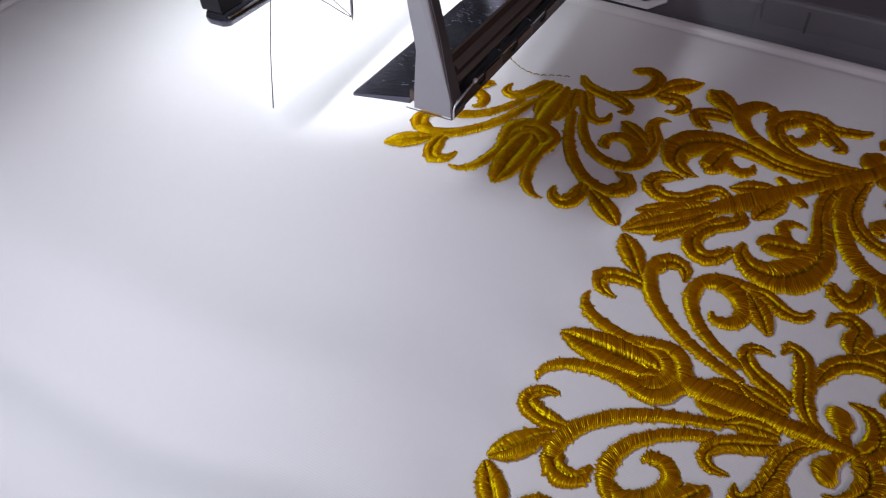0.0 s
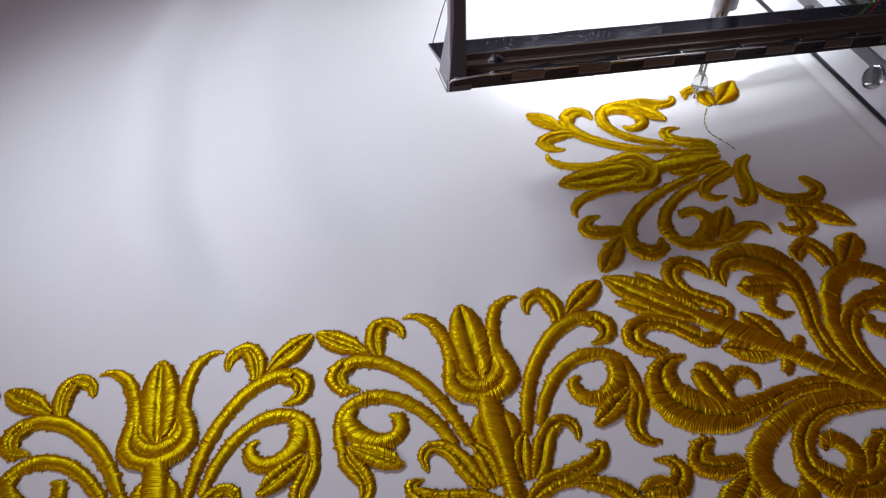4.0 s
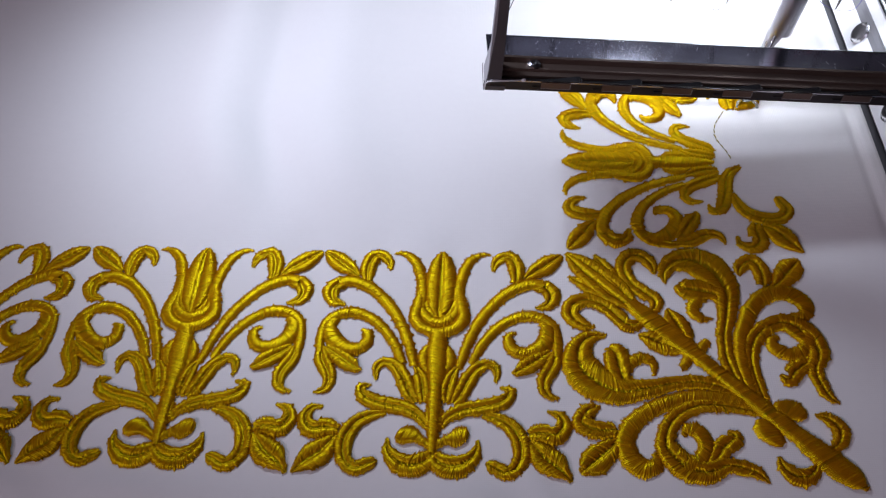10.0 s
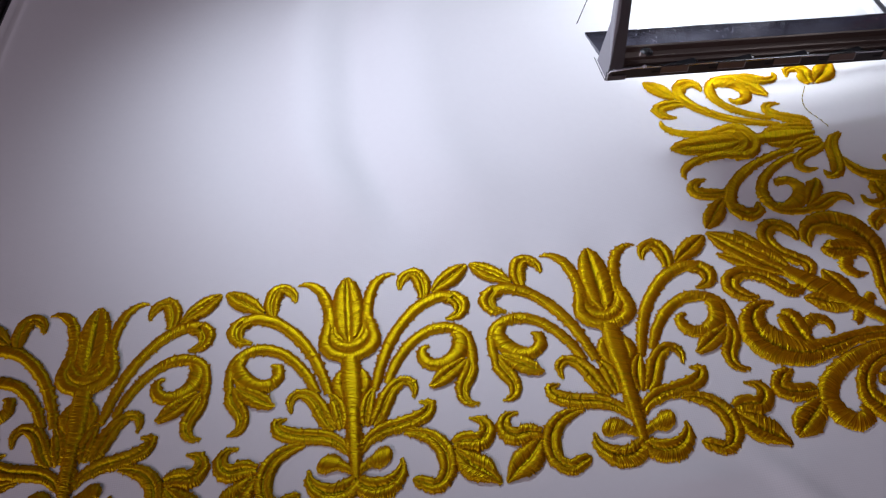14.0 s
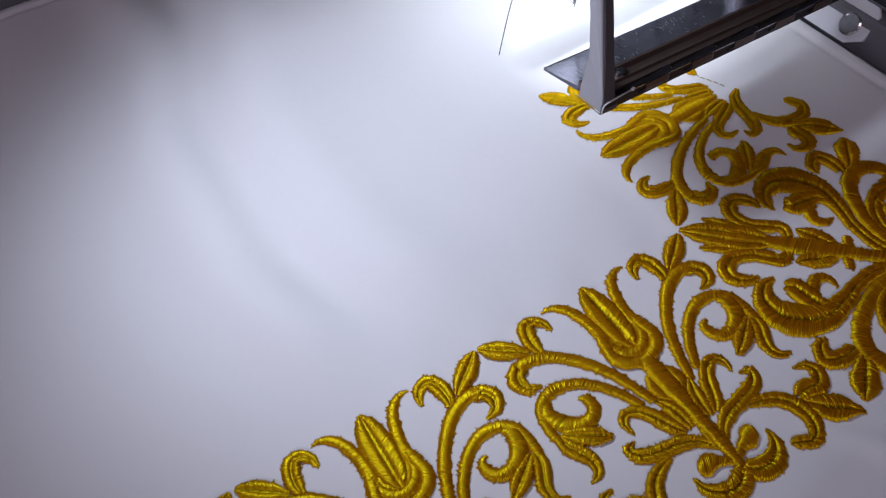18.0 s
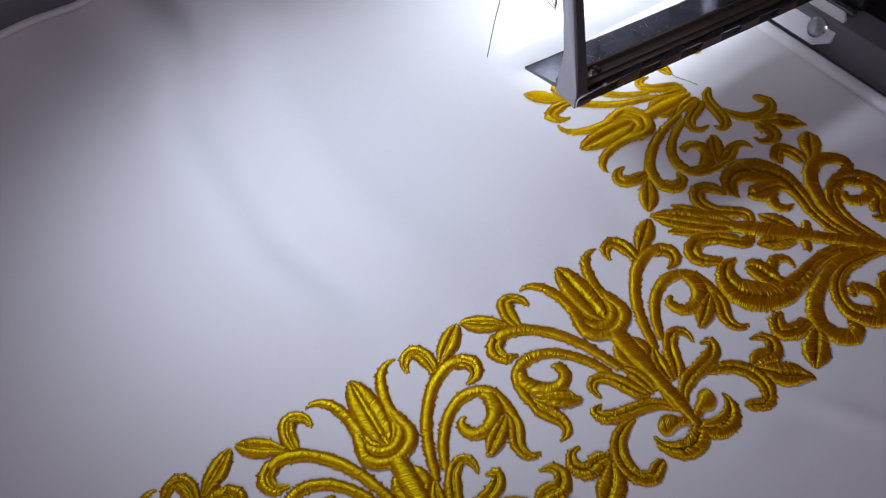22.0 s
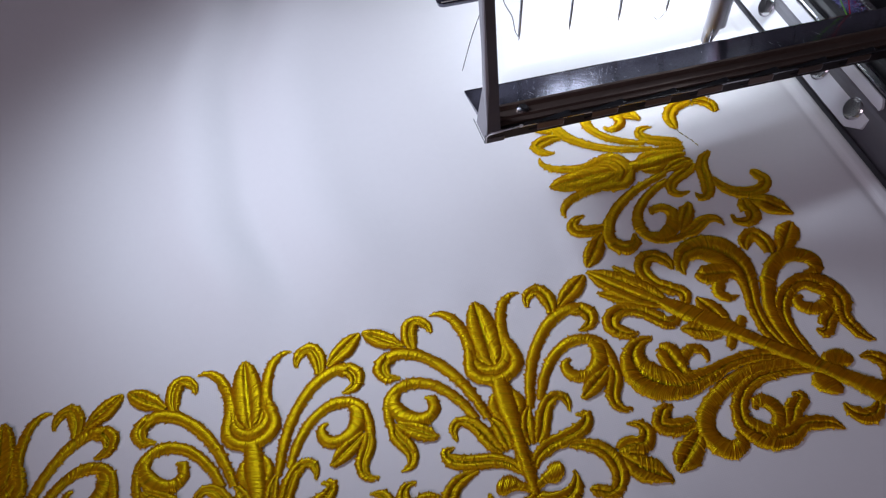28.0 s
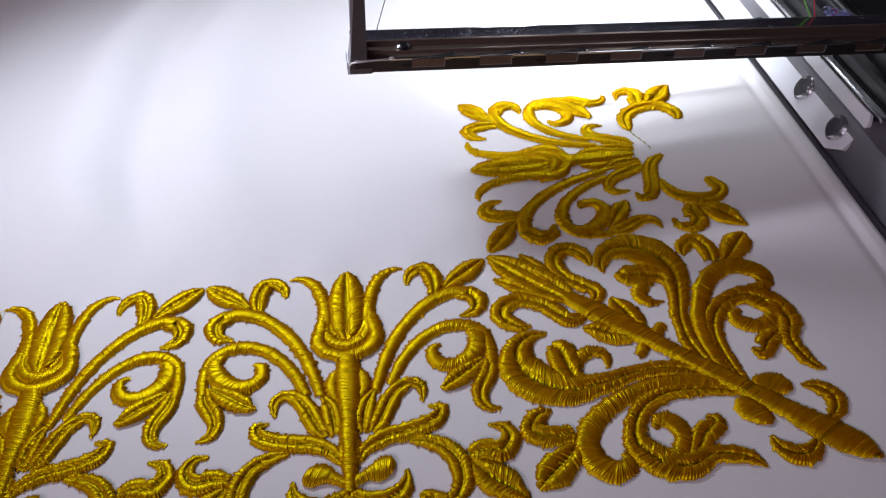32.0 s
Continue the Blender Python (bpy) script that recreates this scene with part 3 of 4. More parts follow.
def tulip(m, skip_right=(), skip_left=(), label=""):
    """One tulip repeat of the border: the stem carries all its petals, leaves and scrolls."""
    stem = part("tulip_motif", SHORT[0] if skip_left else UNIT["axis_stem"][0], GOLD, cloth, label or "gold satin-stitched tulip with scrolling leaves", m)
    for name, pair in UNIT.items():
        if name == "axis_stem":
            continue
        for side, me in enumerate(pair):
            if name in (skip_left if side else skip_right):
                continue
            part(PLAIN.get(name, name), me, GOLD, stem)
    return stem


for k in range(3):
    tulip(pose(-(0.495 + 1.002 * k + 0.008 * (k > 1)) * S, 0, 0.0002))
# the side border: its far half is still being sewn
tulip(pose(0, 0.5 * S, 0.0002, 0, 0, 90), skip_right=("arm", "c_scroll", "ball", "low_curl", "axis_side"), skip_left=("ball", "low_curl", "axis_side"), label="half-sewn gold tulip with scrolling leaves")
crest = part("corner_motif", CORNER["trunk"][0], GOLD, cloth, "gold satin-stitched corner spray of acanthus leaves", pose(0, 0, 0.0002))
for name, pair in CORNER.items():
    if name != "trunk":
        for me in pair:
            part(PLAIN.get(name, name), me, GOLD, crest)

# basting stitches that lead to the piece being sewn
TRAIL = smooth_line([(0.785 * S, 0.82 * S), (0.74 * S, 0.74 * S), (0.73 * S, 0.66 * S), (0.765 * S, 0.575 * S), (0.785 * S, 0.51 * S)], 0.0022)[0]
for (px, py), (qx, qy) in zip(TRAIL, TRAIL[1:]):
    ux, uy = (qx - px) * 0.36, (qy - py) * 0.36
    part("running_stitch", tube([(px - ux, py - uy, 0.0001), (px, py, 0.0004), (px + ux, py + uy, 0.0001)], [0.00012, 0.00016, 0.00012], 5), GOLD, cloth, smooth=True)

# the scroll that grows under the needle, sewn length by length
SEWN = []
C_LINE = smooth_line([(0.175, -0.728, 0.014), (0.215, -0.724, 0.046), (0.262, -0.730, 0.056), (0.312, -0.772, 0.060), (0.338, -0.840, 0.062), (0.330, -0.905, 0.062), (0.285, -0.948, 0.060), (0.245, -0.955, 0.052), (0.218, -0.950, 0.020)], 0.012)[0]
for k in range(6):
    n = len(C_LINE) - 1
    me = satin("sewn_length", 2, C_LINE[n * k // 6:n * (k + 1) // 6 + 1])
    SEWN.append(part("sewn_length", me, GOLD, cloth, "freshly sewn length of gold scroll", pose(0, 0.5 * S, 0.0002, 0, 0, 90)))

# ---- hoop ----


def rounded_ring(x0, x1, y0, y1, r, steps=10):
    out = []
    for cx, cy, a0 in ((x1 - r, y1 - r, 0), (x0 + r, y1 - r, 90), (x0 + r, y0 + r, 180), (x1 - r, y0 + r, 270)):
        for k in range(steps + 1):
            a = radians(a0 + 90 * k / steps)
            out.append((cx + r * math.cos(a), cy + r * math.sin(a)))
    return out


def ring_part(profile, r0):
    """A frame round the cloth; profile: (outset, height)."""
    bm = bmesh.new()
    rings = []
    for out, z in profile:
        pts = rounded_ring(HOOP[0] - out, HOOP[1] + out, HOOP[2] - out, HOOP[3] + out, r0 + out)
        rings.append([bm.verts.new((x, y, z)) for x, y in pts])
    n = len(rings[0])
    for a, b in zip(rings, rings[1:] + rings[:1]):
        for i in range(n):
            bm.faces.new((a[i], a[(i + 1) % n], b[(i + 1) % n], b[i]))
    return bm


hoop = thing("embroidery_hoop", "grey plastic square embroidery hoop with rounded corners and metal bracket", "hoop")
part("inner_ring", ring_part([(0.0, -0.010), (0.0002, -0.0030), (0.0008, -0.0022), (0.0066, -0.0030), (0.0070, -0.0036), (0.0072, -0.010)], 0.045), DARK_PLASTIC, hoop, "dark grey inner ring", smooth=True)
part("outer_ring", ring_part([(0.0086, -0.0139), (0.0088, -0.002), (0.0104, 0.0072), (0.0112, 0.0082), (0.0230, 0.0086), (0.0240, 0.0078), (0.0241, -0.0139)], 0.045), GREY_PLASTIC, hoop, "grey plastic outer ring")
for k in range(12):
    y = (-1.35 + 0.33 * k) * S
    if not 0.2 < y / S < 1.3:
        part("rib", prism([(HOOP[1] + 0.0086, -0.002), (HOOP[1] + 0.0102, 0.0072), (HOOP[1] + 0.0105, 0.0072), (HOOP[1] + 0.0089, -0.002)], y - 0.0003, y + 0.0003, "y"), GREY_PLASTIC, hoop)
tilt = pose(1.505 * S, 0, -0.0022, 0, -58, 0)  # the bracket leans on the sloping inside of the ring
part("bracket", prism([(0.0, 2.40 * S), (0.0, 0.45 * S), (0.05 * S, 0.37 * S), (0.185 * S, 0.37 * S), (0.215 * S, 0.40 * S), (0.215 * S, 2.40 * S)], 0.0, 0.0012, "z"), ZINC, hoop, "bright zinc-plated bracket", tilt)
for y in (0.475, 0.785, 1.34):
    screw = part("screw", tube([(0, 0, 0.0), (0, 0, 0.0006), (0, 0, 0.0011), (0, 0, 0.0013), (0, 0, 0.0010)], [0.0040, 0.0040, 0.0034, 0.0029, 0.0025], 24), CHROME, hoop, "cross-head screw", tilt @ pose(0.09 * S, y * S, 0.0012))
    for a in (25, 115):
        part("slot", box(-0.0019, 0.0019, -0.00055, 0.00055, 0, 0.00015), BLACK_PAINT, screw, "", pose(0, 0, 0.0010, 0, 0, a))
block = part("clamp_block", box(1.540 * S, 1.765 * S, -1.30 * S, -0.05 * S, -0.002, 0.0108, 0.0012), GREY_PLASTIC, hoop, "raised grey clamp block on the rail")
for y in (-0.26, -0.68, -1.05):
    part("seam", box(1.5385 * S, 1.545 * S, (y - 0.006) * S, (y + 0.006) * S, 0.000, 0.0085, 0.0001), DARK_PLASTIC, block)
part("holder_edge", box(1.63 * S, 1.67 * S, 0.36 * S, 3.3 * S, 0.0088, 0.0110, 0.0006), CHROME, hoop, "bright edge strip")
part("holder_arm", box(1.685 * S, 2.30 * S, 0.36 * S, 3.3 * S, 0.0088, 0.0165, 0.0020), BLACK_PAINT, hoop, "black painted arm that carries the hoop")
# added bright strip in place of the highlight along the arm's chamfer
part("arm_highlight", box(1.80 * S, 1.84 * S, 0.30 * S, 3.3 * S, 0.0165, 0.0185, 0.0006), CHROME, hoop, "bright strip for the highlight on the arm's chamfer")

# ---- sewing head ----
HEAD = pose(-0.420 * S, 0.416 * S, 0.031 * S, 0, 5.2, 2.6)  # local x along the guard, y to the back


def profile_bar(outline, x0, x1):
    return prism([(y * S, z * S) for y, z in outline], x0 * S, x1 * S)


guard = thing("needle_guard", "black needle guard rail with browned steel channel and grey end post", "guard rail", m=HEAD)
part("plate", profile_bar([(0.150, 0.572), (0.352, 0.541), (0.352, 0.549), (0.150, 0.592)], 0.0, 3.4), BLACK_GLOSS, guard, "scratched glossy black ledge")
for k in range(150):  # fine scratches worn into the ledge, in patches, and dark nicks along its middle
    sx0, sy0, ln, an = (0.06 + 3.1 * RNG.random() ** 1.8 if k % 2 else RNG.choice([0.26, 0.58, 0.66]) + RNG.normal(0, 0.045)), 0.17 + 0.16 * RNG.random(), 0.006 + 0.026 * RNG.random() ** 2, RNG.normal(1.35, 0.35)
    if k >= 110:
        sx0, sy0, ln, an = 1.0 + 1.7 * RNG.random(), RNG.normal(0.235, 0.018), 0.012 + 0.02 * RNG.random(), RNG.normal(0.0, 0.25)
    sy0 = min(max(sy0, 0.156 + ln / 2), 0.344 - ln / 2)
    z0 = 0.592 - (sy0 - 0.150) * 0.043 / 0.202
    part("scratch", box(-ln / 2 * S, ln / 2 * S, -0.0007 * S, 0.0007 * S, 0.0, 0.0004 * S), SCRATCH if k < 110 else BLACK_PAINT, guard, "" if k < 110 else "dark nick", pose(sx0 * S, sy0 * S, (z0 + 0.0003) * S, -12, 0, 0) @ pose(0, 0, 0, 0, 0, math.degrees(an)))
part("channel", profile_bar([(0.060, 0.580), (0.150, 0.585), (0.150, 0.618), (0.138, 0.618), (0.132, 0.600), (0.100, 0.598), (0.096, 0.606), (0.088, 0.606), (0.084, 0.596), (0.060, 0.596)], 0.0, 3.4), BROWN_STEEL, guard, "browned steel channel")
part("front_wall", profile_bar([(0.0, 0.575), (0.058, 0.575), (0.058, 0.583), (0.010, 0.583), (0.010, 0.622), (0.0, 0.622)], 0.0, 3.4), DARK_STEEL, guard, "dark steel front lip")
part("lip_floor", profile_bar([(0.010, 0.5835), (0.058, 0.5835), (0.058, 0.5865), (0.010, 0.5865)], 0.0, 3.4), DARK_STEEL, guard, "dark worn floor of the lip")


def clip_strip(z, wide, thick):
    """A leaf spring that rises along the rail and curls over at its tip."""
    line = [(0.0, -0.006), (0.05, -0.004), (0.10, 0.000), (0.145, 0.007), (0.170, 0.012), (0.182, 0.013), (0.190, 0.009)]
    bm = bmesh.new()
    rows = []
    for i, (u, h) in enumerate(line):
        w = wide * (1.0 - 0.45 * (u / 0.19) ** 3)
        y0 = 0.006 + 0.022 * u / 0.19
        rows.append([bm.verts.new((u * S, y * S, (z + h + d) * S)) for y, d in ((y0 - 0.012, 0), (y0 + w, 0.004), (y0 + w, 0.004 + thick), (y0 - 0.012, thick))])
    for a, b in zip(rows, rows[1:]):
        for k in range(4):
            bm.faces.new((a[k], a[(k + 1) % 4], b[(k + 1) % 4], b[k]))
    bm.faces.new(rows[0][::-1])
    bm.faces.new(rows[-1])
    return bm


for k in range(14):
    x = (0.16 + 0.235 * k) * S
    part("tab", clip_strip(0.600, 0.020, 0.004), BLACK_PAINT, guard, "springy black thread clip", pose(x, 0, 0))
    part("clip_edge", prism([(x + 0.050 * S, 0.6050 * S), (x + 0.165 * S, 0.616 * S), (x + 0.165 * S, 0.6185 * S), (x + 0.050 * S, 0.6075 * S)], -0.0035 * S, -0.0005 * S, "y"), NEEDLE_STEEL, guard, "worn clip edge")
    plate = part("front_tab", box(x + 0.034 * S, x + 0.147 * S, -0.0052 * S, -0.0036 * S, 0.592 * S, 0.6215 * S), BROWN_STEEL, guard, "thin browned tab folded over the lip")
    part("tab_edge", box(x + 0.034 * S, x + 0.147 * S, -0.0062 * S, -0.0053 * S, 0.5915 * S, 0.5930 * S), GREY_PAINT, plate, "worn lighter edge")
    part("tab_edge", box(x + 0.1455 * S, x + 0.1475 * S, -0.0062 * S, -0.0053 * S, 0.5931 * S, 0.6160 * S), GREY_PAINT, plate, "worn lighter edge")
    part("clip_tip", box(x + 0.182 * S, x + 0.192 * S, 0.016 * S, 0.027 * S, 0.609 * S, 0.619 * S, 0.0001), CHROME, guard, "bright clip tip")
part("end_edge", prism([(-0.002 * S, 0.5715 * S), (0.150 * S, 0.5715 * S), (0.150 * S, 0.5735 * S), (0.001 * S, 0.5735 * S), (0.001 * S, 0.615 * S), (-0.002 * S, 0.615 * S)], -0.024 * S, -0.0215 * S), DARK_GREY, guard, "worn end of the channel")
corner = part("corner_strip", tube([(-0.020 * S, -0.006 * S, 0.577 * S), (-0.019 * S, -0.006 * S, 0.606 * S), (-0.010 * S, -0.006 * S, 0.616 * S), (0.030 * S, -0.005 * S, 0.620 * S), (0.120 * S, -0.002 * S, 0.626 * S)], [0.0030 * S] * 5, 8), ZINC, guard, "bright bent strip on the front corner", smooth=True)
part("bead", tube([(0.116 * S, -0.002 * S, 0.626 * S), (0.119 * S, -0.002 * S, 0.626 * S), (0.125 * S, -0.002 * S, 0.627 * S), (0.131 * S, -0.002 * S, 0.627 * S), (0.134 * S, -0.002 * S, 0.627 * S)], [0.003 * S, 0.0055 * S, 0.007 * S, 0.0055 * S, 0.002 * S], 12), ZINC, corner, smooth=True)
part("lip_edge", profile_bar([(-0.0015, 0.618), (0.0035, 0.618), (0.0035, 0.6235), (-0.0015, 0.6235)], 0.0, 3.4), CHROME, guard, "bright worn lip edge")
part("plate_edge", profile_bar([(0.3495, 0.5465), (0.3545, 0.5465), (0.3545, 0.5505), (0.3495, 0.5505)], 0.0, 3.4), CHROME, guard, "bright worn ledge edge")
screw = part("screw", tube([(0.175 * S, 0.115 * S, 0.598 * S), (0.175 * S, 0.115 * S, 0.612 * S), (0.175 * S, 0.115 * S, 0.618 * S)], [0.0019, 0.0018, 0.0011], 16), NEEDLE_STEEL, guard, "small steel screw")
post = [(0.002, 0.575), (0.125, 0.575), (0.128, 0.62), (0.128, 0.75), (0.155, 0.90), (0.21, 1.10), (0.30, 1.40), (0.36, 1.60), (0.57, 2.30), (0.49, 2.30), (0.28, 1.60), (0.16, 1.20), (0.055, 0.80), (0.008, 0.62)]
strip = profile_bar(post, 0.004, 0.040)
for v in strip.verts:
    if v.co.x < 0.02 * S:
        v.co.x -= 0.022 * S * max(0.0, 1 - (v.co.z / S - 0.575) / 0.16)
part("end_post", strip, GREY_PAINT, guard, "grey painted upright strip, flared at its foot")
part("post_foot", prism([(-0.020 * S, -0.004 * S), (0.056 * S, -0.004 * S), (0.070 * S, 0.012 * S), (0.070 * S, 0.016 * S), (0.054 * S, 0.001 * S), (-0.020 * S, 0.001 * S)], 0.572 * S, 0.592 * S, "z"), DARK_GREY, guard, "dark bent foot of the strip")
part("top_arm", box(0.004 * S, 0.040 * S, 0.49 * S, 1.03 * S, 2.24 * S, 2.32 * S, 0.0008), GREY_PAINT, guard, "grey arm that ties the strip to the head")
front = prism([(0.0065 * S, 0.59 * S), (0.008 * S, 0.62 * S), (0.055 * S, 0.80 * S), (0.16 * S, 1.20 * S), (0.28 * S, 1.60 * S), (0.276 * S, 1.60 * S), (0.154 * S, 1.20 * S), (0.049 * S, 0.80 * S), (0.002 * S, 0.62 * S), (0.001 * S, 0.59 * S)], 0.004 * S, 0.042 * S)
for v in front.verts:
    if v.co.x < 0.02 * S:
        v.co.x -= 0.024 * S * max(0.0, 1 - (v.co.z / S - 0.575) / 0.16)
part("post_edge", front, DARK_GREY, guard, "dark front edge")

head = thing("needle_case", "black needle case with speckled felt pad and needles", "needle case", m=HEAD)
part("body", box(0.03 * S, 3.4 * S, 1.50 * S, 2.6 * S, 1.33 * S, 3.6 * S, 0.004), BLACK_PAINT, head, "black painted casing")
part("bottom_lip", box(0.027 * S, 3.4 * S, 0.845 * S, 0.945 * S, 0.622 * S, 0.678 * S, 0.0018), BLACK_GLOSS, head, "glossy black lower lip")
part("lip_line", box(0.04 * S, 3.4 * S, 0.840 * S, 0.846 * S, 0.664 * S, 0.669 * S), CHROME, head, "thin bright seam above the lip")
part("felt_pad", prism([(0.878 * S, 0.678 * S), (0.940 * S, 0.678 * S), (0.962 * S, 0.80 * S), (0.900 * S, 0.80 * S)], 0.14 * S, 3.4 * S), FELT, head, "fuzzy speckled felt pad")
part("end_cap", prism([(0.862 * S, 0.678 * S), (0.943 * S, 0.678 * S), (0.965 * S, 0.80 * S), (0.884 * S, 0.80 * S)], 0.032 * S, 0.138 * S), BLACK_PAINT, head)
for x in (2.2, 3.2):
    part("lip_bracket", prism([(0.93 * S, 0.760 * S), (0.96 * S, 0.800 * S), (1.56 * S, 1.36 * S), (1.64 * S, 1.36 * S)], x * S, (x + 0.05) * S), BLACK_PAINT, head, "black bracket that carries the lip")
part("head_beam", box(0.4 * S, 2.6 * S, 2.2 * S, 6.0 * S, 2.6 * S, 3.5 * S, 0.004), BLACK_PAINT, head, "black painted machine arm", HEAD.inverted())
part("column", box(0.4 * S, 2.6 * S, 4.2 * S, 6.0 * S, -0.0141, 2.6 * S, 0.004), BLACK_PAINT, head, "black painted machine column", HEAD.inverted())
NEEDLES = [0.315 + 0.238 * k for k in range(13)]


def needle_mesh():
    return tube([(0, 0, 0.60 * S), (0, 0, 0.612 * S), (0, 0, 0.64 * S), (0, 0, 0.85 * S), (0, 0, 0.90 * S), (0, 0, 1.5 * S)], [0.00006, 0.00022, 0.00042, 0.00045, 0.0009, 0.0009], 8)


for k, x in enumerate(NEEDLES):
    if k != 4:
        part("needle", needle_mesh(), NEEDLE_STEEL, head, "", pose(x * S, 0.553 * S, 0), smooth=True)

FOOT = (0.84 * S, 0.99 * S, 0.0)
TILT = HEAD.to_3x3().to_4x4()
sewer = thing("sewing_needle_bar", "dark steel presser bar with a clear plastic foot", "needle bar", m=Matrix.Translation(FOOT) @ TILT)
bar = tube([(0.03 * S, 0.035 * S, 0.30 * S), (0.03 * S, 0.035 * S, 0.40 * S), (0.03 * S, 0.035 * S, 1.5 * S)], [0.0032, 0.0035, 0.0035], 20)
for v in bar.verts:  # its end is ground to a chisel
    if v.co.z < 0.35 * S:
        v.co.z += max(0.0, v.co.x - 0.0) * 3.4
part("presser_bar", bar, ROD_STEEL, sewer, "dark polished presser bar, chisel-ended", smooth=True)
part("shank", tube([(0.0, 0.03 * S, 0.09 * S), (0.003 * S, 0.03 * S, 0.22 * S), (0.008 * S, 0.033 * S, 0.40 * S)], [0.0006, 0.0008, 0.0009], 10), CLEAR, sewer, "clear slim shank", smooth=True)
part("needle", tube([(0, 0, 0.045 * S), (0, 0, 0.06 * S), (0, 0, 0.085 * S), (0, 0, 0.40 * S)], [0.00006, 0.00022, 0.00042, 0.00045], 8), NEEDLE_STEEL, sewer, smooth=True)
part("presser_foot", tube([(0, 0.004 * S, 0.030 * S), (0, 0.004 * S, 0.038 * S), (0, 0.01 * S, 0.075 * S), (0.0, 0.028 * S, 0.10 * S)], [0.0022, 0.0026, 0.0022, 0.0008], 20), CLEAR, sewer, "clear plastic presser foot", smooth=True)
for sx in (-1, 1):
    part("toe", tube([(sx * 0.020 * S, -0.01 * S, 0.036 * S), (sx * 0.045 * S, -0.035 * S, 0.030 * S), (sx * 0.050 * S, -0.055 * S, 0.018 * S)], [0.0005, 0.0005, 0.0004], 8), CLEAR, sewer, "clear bent toe", smooth=True)


def strand(name, label, mat, points, r=0.00015, group="loose threads", m=HEAD @ pose(0.050 * S, -0.008 * S, -0.014 * S)):
    line = [Vector(p) * S for p in points]
    pts = smooth_line(line, 0.0007)[0]
    ob = part(name, tube(pts, [r] * len(pts), 5), mat, None, "", m, smooth=True)
    return tagged(ob, label, "thread", group)


strand("loose_thread", "dark thread end hanging from the needle case", DARK_THREAD, [(0.225, 0.86, 0.70), (0.14, 0.83, 0.50), (0.08, 0.806, 0.306)])
strand("loose_thread", "dark wavy thread into a needle eye", DARK_THREAD, [(0.272, 0.86, 0.70), (0.262, 0.76, 0.68), (0.272, 0.68, 0.66), (0.258, 0.60, 0.645), (0.263, 0.566, 0.632)])
strand("loose_thread", "dark thread drawn back from a needle eye", DARK_THREAD, [(0.387, 0.86, 0.70), (0.33, 0.72, 0.665), (0.268, 0.566, 0.632)])
strand("loose_thread", "thin white thread end below the needle case", WHITE_THREAD, [(0.43, 0.86, 0.70), (0.45, 0.72, 0.65), (0.445, 0.56, 0.585)])
strand("loose_thread", "thick white thread tail beside a needle", WHITE_THREAD, [(0.50, 0.86, 0.70), (0.485, 0.76, 0.68), (0.50, 0.66, 0.655), (0.497, 0.60, 0.64)], 0.00018)
strand("loose_thread", "thin brown thread drawn to a needle eye", RED_THREAD, [(0.64, 0.86, 0.70), (0.56, 0.68, 0.66), (0.502, 0.566, 0.635)], 0.00006)
strand("loose_thread", "white crinkled thread looped under a needle", WHITE_THREAD, [(0.69, 0.86, 0.70), (0.675, 0.78, 0.68), (0.69, 0.70, 0.66), (0.685, 0.66, 0.65)], 0.00015)
strand("loose_thread", "grey thread looped through a needle eye", DARK_THREAD, [(0.685, 0.66, 0.65), (0.70, 0.60, 0.625), (0.736, 0.562, 0.622), (0.79, 0.66, 0.65), (0.894, 0.86, 0.70)], 0.00009)
strand("loose_thread", "thick white thread tail before the cloth", WHITE_THREAD, [(0.894, 0.86, 0.70), (0.880, 0.74, 0.66), (0.862, 0.60, 0.625)], 0.00022)
strand("loose_thread", "thick white thread looped to a needle eye", WHITE_THREAD, [(0.899, 0.86, 0.70), (0.912, 0.70, 0.65), (0.925, 0.57, 0.60), (0.950, 0.555, 0.595), (0.973, 0.562, 0.62)], 0.0002)
strand("loose_thread", "thin grey thread drawn back from a needle", DARK_THREAD, [(1.118, 0.86, 0.70), (1.03, 0.68, 0.66), (0.976, 0.566, 0.632)], 0.00006)
strand("loose_thread", "violet thread slung round a needle", VIOLET_THREAD, [(1.343, 0.84, 0.69), (1.36, 0.72, 0.65), (1.40, 0.62, 0.62), (1.46, 0.566, 0.615), (1.54, 0.57, 0.62), (1.60, 0.64, 0.65)], 0.0001)
strand("loose_thread", "red thread at the needle case", RED_THREAD, [(1.50, 0.86, 0.72), (1.53, 0.74, 0.66), (1.58, 0.66, 0.63), (1.70, 0.70, 0.66)], 0.0001)
strand("loose_thread", "green thread hanging before the black arm", GREEN_THREAD, [(1.38, 1.12, 0.66), (1.42, 1.03, 0.58), (1.455, 0.94, 0.47), (1.49, 0.84, 0.37)], 0.0002, m=Matrix())
strand("loose_thread", "red thread hanging before the black arm", RED_THREAD, [(1.56, 1.12, 0.66), (1.54, 1.03, 0.56), (1.505, 0.93, 0.46), (1.49, 0.85, 0.39)], 0.0002, m=Matrix())

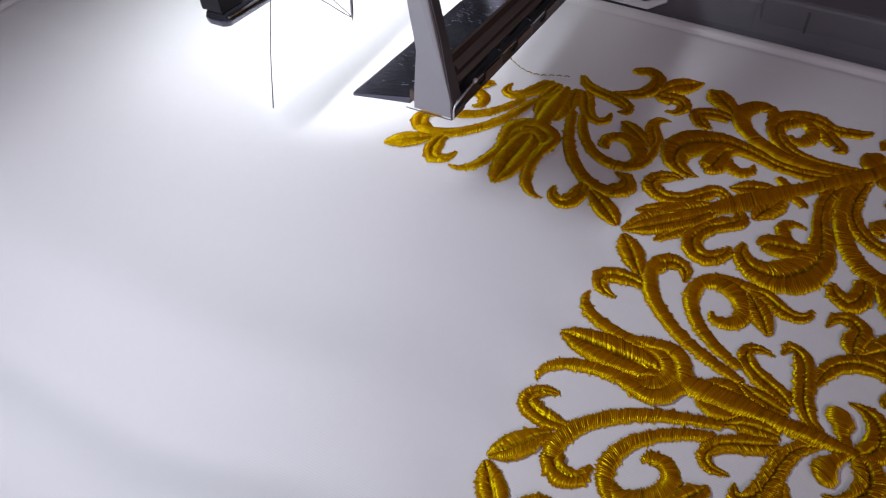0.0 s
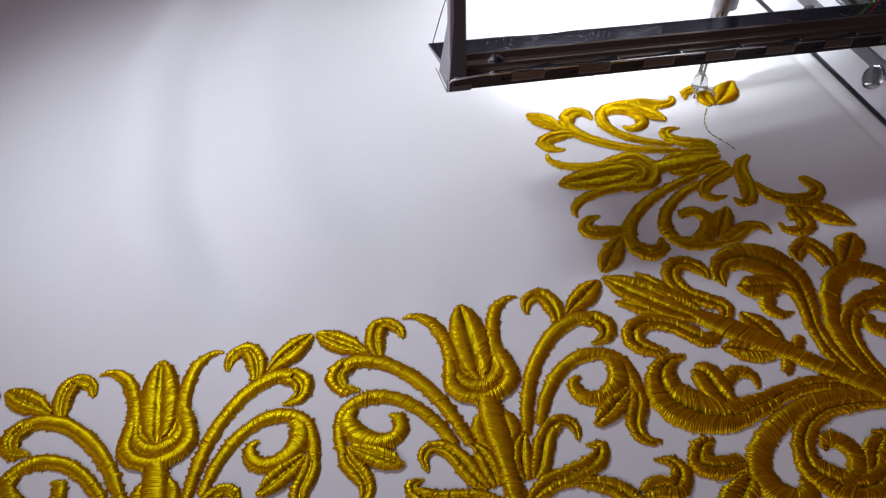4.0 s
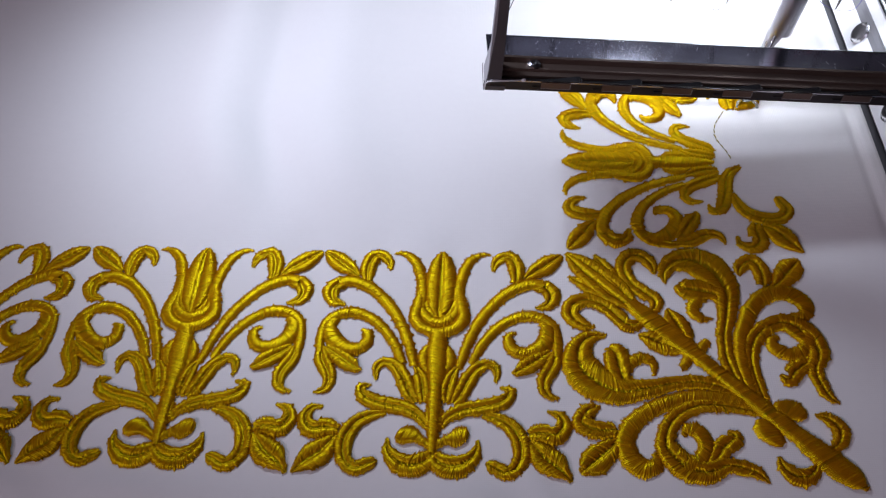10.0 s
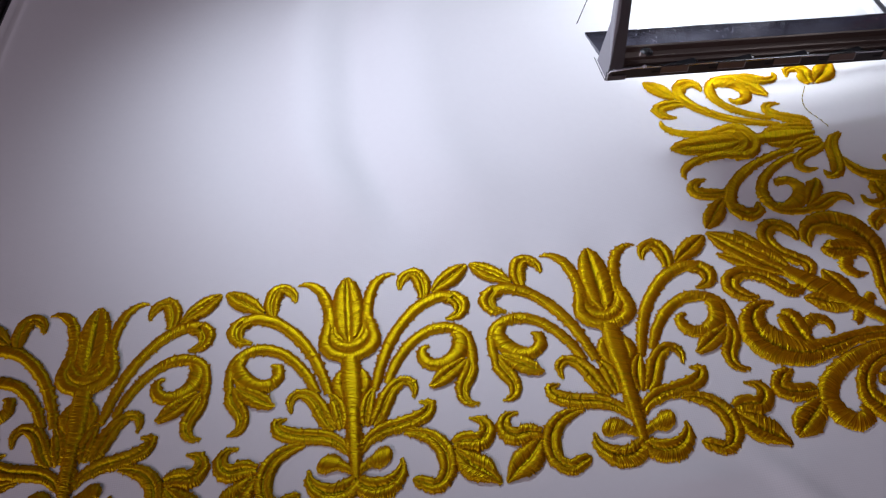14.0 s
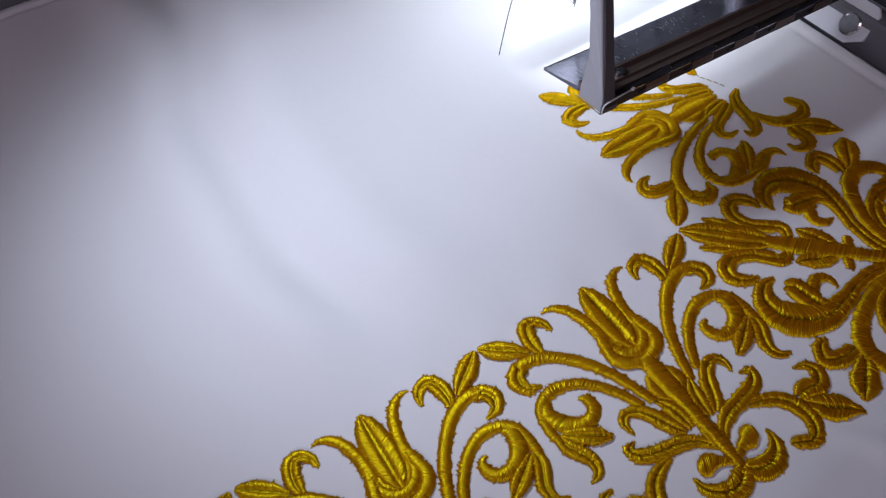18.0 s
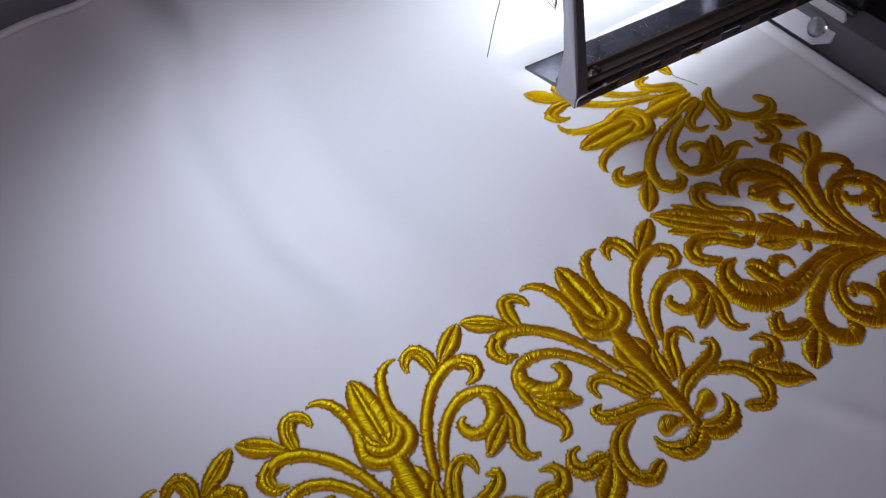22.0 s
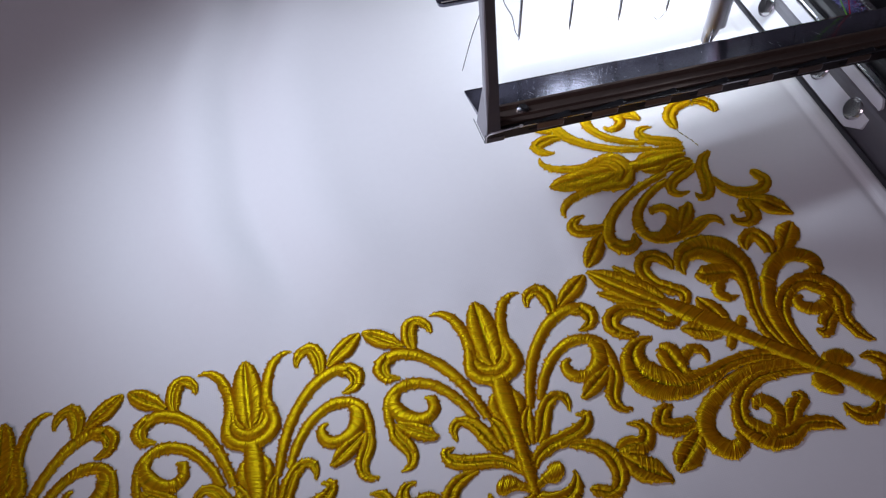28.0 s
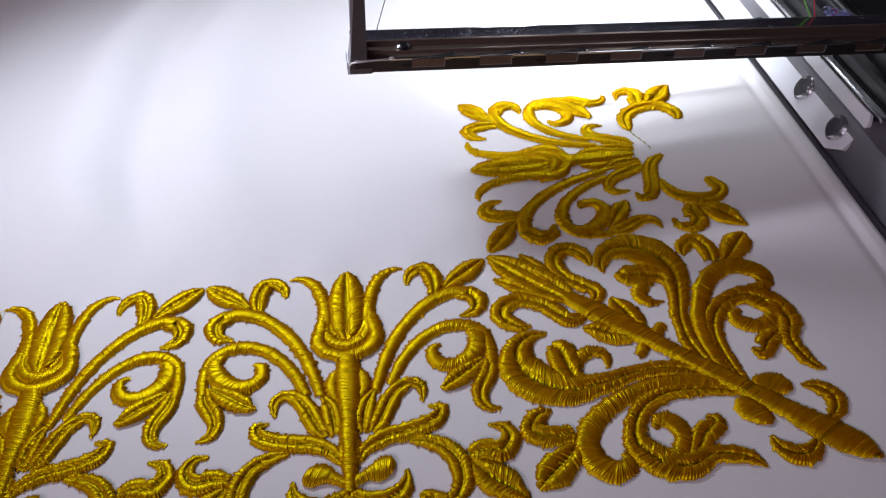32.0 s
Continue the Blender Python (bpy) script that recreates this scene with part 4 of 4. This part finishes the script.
# lint of cut threads that has gathered on the black arm
lint = thing("thread_lint", "fuzzy tangle of blue and pale thread ends on the black arm", "lint")
for name, mat, count in (("blue_fibres", VIOLET_THREAD, 150), ("pale_fibres", PALE_BLUE_THREAD, 110), ("red_fibres", RED_THREAD, 14)):
    tangle = bmesh.new()
    for k in range(count):
        px, py = 1.755 + RNG.normal(0, 0.032), 1.02 + RNG.normal(0, 0.050)
        px = max(px, 1.715)
        a, ln, up = RNG.uniform(0, 6.28), RNG.uniform(0.012, 0.034), RNG.uniform(0.002, 0.020)
        ux, uy, bend = math.cos(a) * ln / 2, math.sin(a) * ln / 2, RNG.normal(0, 0.006)
        tube([((px - ux) * S, (py - uy) * S, 0.01655), ((px + bend) * S, (py - bend) * S, 0.01655 + up * S), ((px + ux) * S, (py + uy) * S, 0.01655 + RNG.uniform(0, 0.006) * S)], [0.00007, 0.00009, 0.00007], 4, tangle)
    part(name, tangle, mat, lint)

# ---- room ----
room = [("floor", (-1.6, 1.6, -1.6, 1.6, -0.78, -0.75), WALL_PAINT), ("wall_north", (-1.6, 1.6, 1.6, 1.65, -0.75, 1.75), WALL_PAINT), ("wall_south", (-1.6, 1.6, -1.65, -1.6, -0.75, 1.75), WALL_PAINT), ("wall_west", (-1.65, -1.6, -1.6, 1.6, -0.75, 1.75), WALL_PAINT), ("wall_east", (1.6, 1.65, -1.6, 1.6, -0.75, 1.75), WALL_PAINT), ("ceiling", (-1.6, 1.6, -1.6, 1.6, 1.75, 1.8), WALL_PAINT)]
for name, dims, mat in room:
    tagged(part(name, box(*dims), mat, None), name.replace("_", " ") + " of the workshop, plain paint", name.split("_")[0], "", "structure")
table = thing("machine_table", "black laminate machine table under the hoop", "table")
part("tabletop", box(-0.6, 0.6, -0.5, 0.6, -0.045, -0.014, 0.003), TABLE_TOP, table)
for x in (-0.55, 0.55):
    for y in (-0.45, 0.55):
        part("leg", box(x - 0.025, x + 0.025, y - 0.025, y + 0.025, -0.75, -0.045), DARK_STEEL, table)


def motions():
    rows = [(t, pose(x, y, 0)) for t, x, y in DRIFT]
    walk(cloth, rows)
    walk(hoop, rows)
    walk(lint, rows)
    # the needle bar goes down and up with every stitch
    up, down = 0.70 * S, 0.0
    lowered = {6, 7, 8, 9, 10, 11, 13, 28, 31, 23, 19, 22}
    raised = {12, 30, 32, 14, 5}
    strokes = []
    for k in range(161):
        t = k * 0.2
        z = up if k % 2 else down
        near = round(t)
        if abs(t - near) < 0.11:
            z = down if near in lowered else up if near in raised else z
            z = 0.34 * S if near == 12 else z
        strokes.append((t, Matrix.Translation(FOOT) @ TILT @ pose(0, 0, z)))
    walk(sewer, strokes)
    # each new length of scroll comes up through the cloth when it is sewn
    for k, ob in enumerate(SEWN):
        t = 14.2 + 1.35 * k
        place = lambda z: pose(0, 0.5 * S, z, 0, 0, 90)
        walk(ob, [(0, place(-0.004)), (t, place(-0.004)), (t + 1.0, place(0.0002)), (32.0, place(0.0002))])


motions()
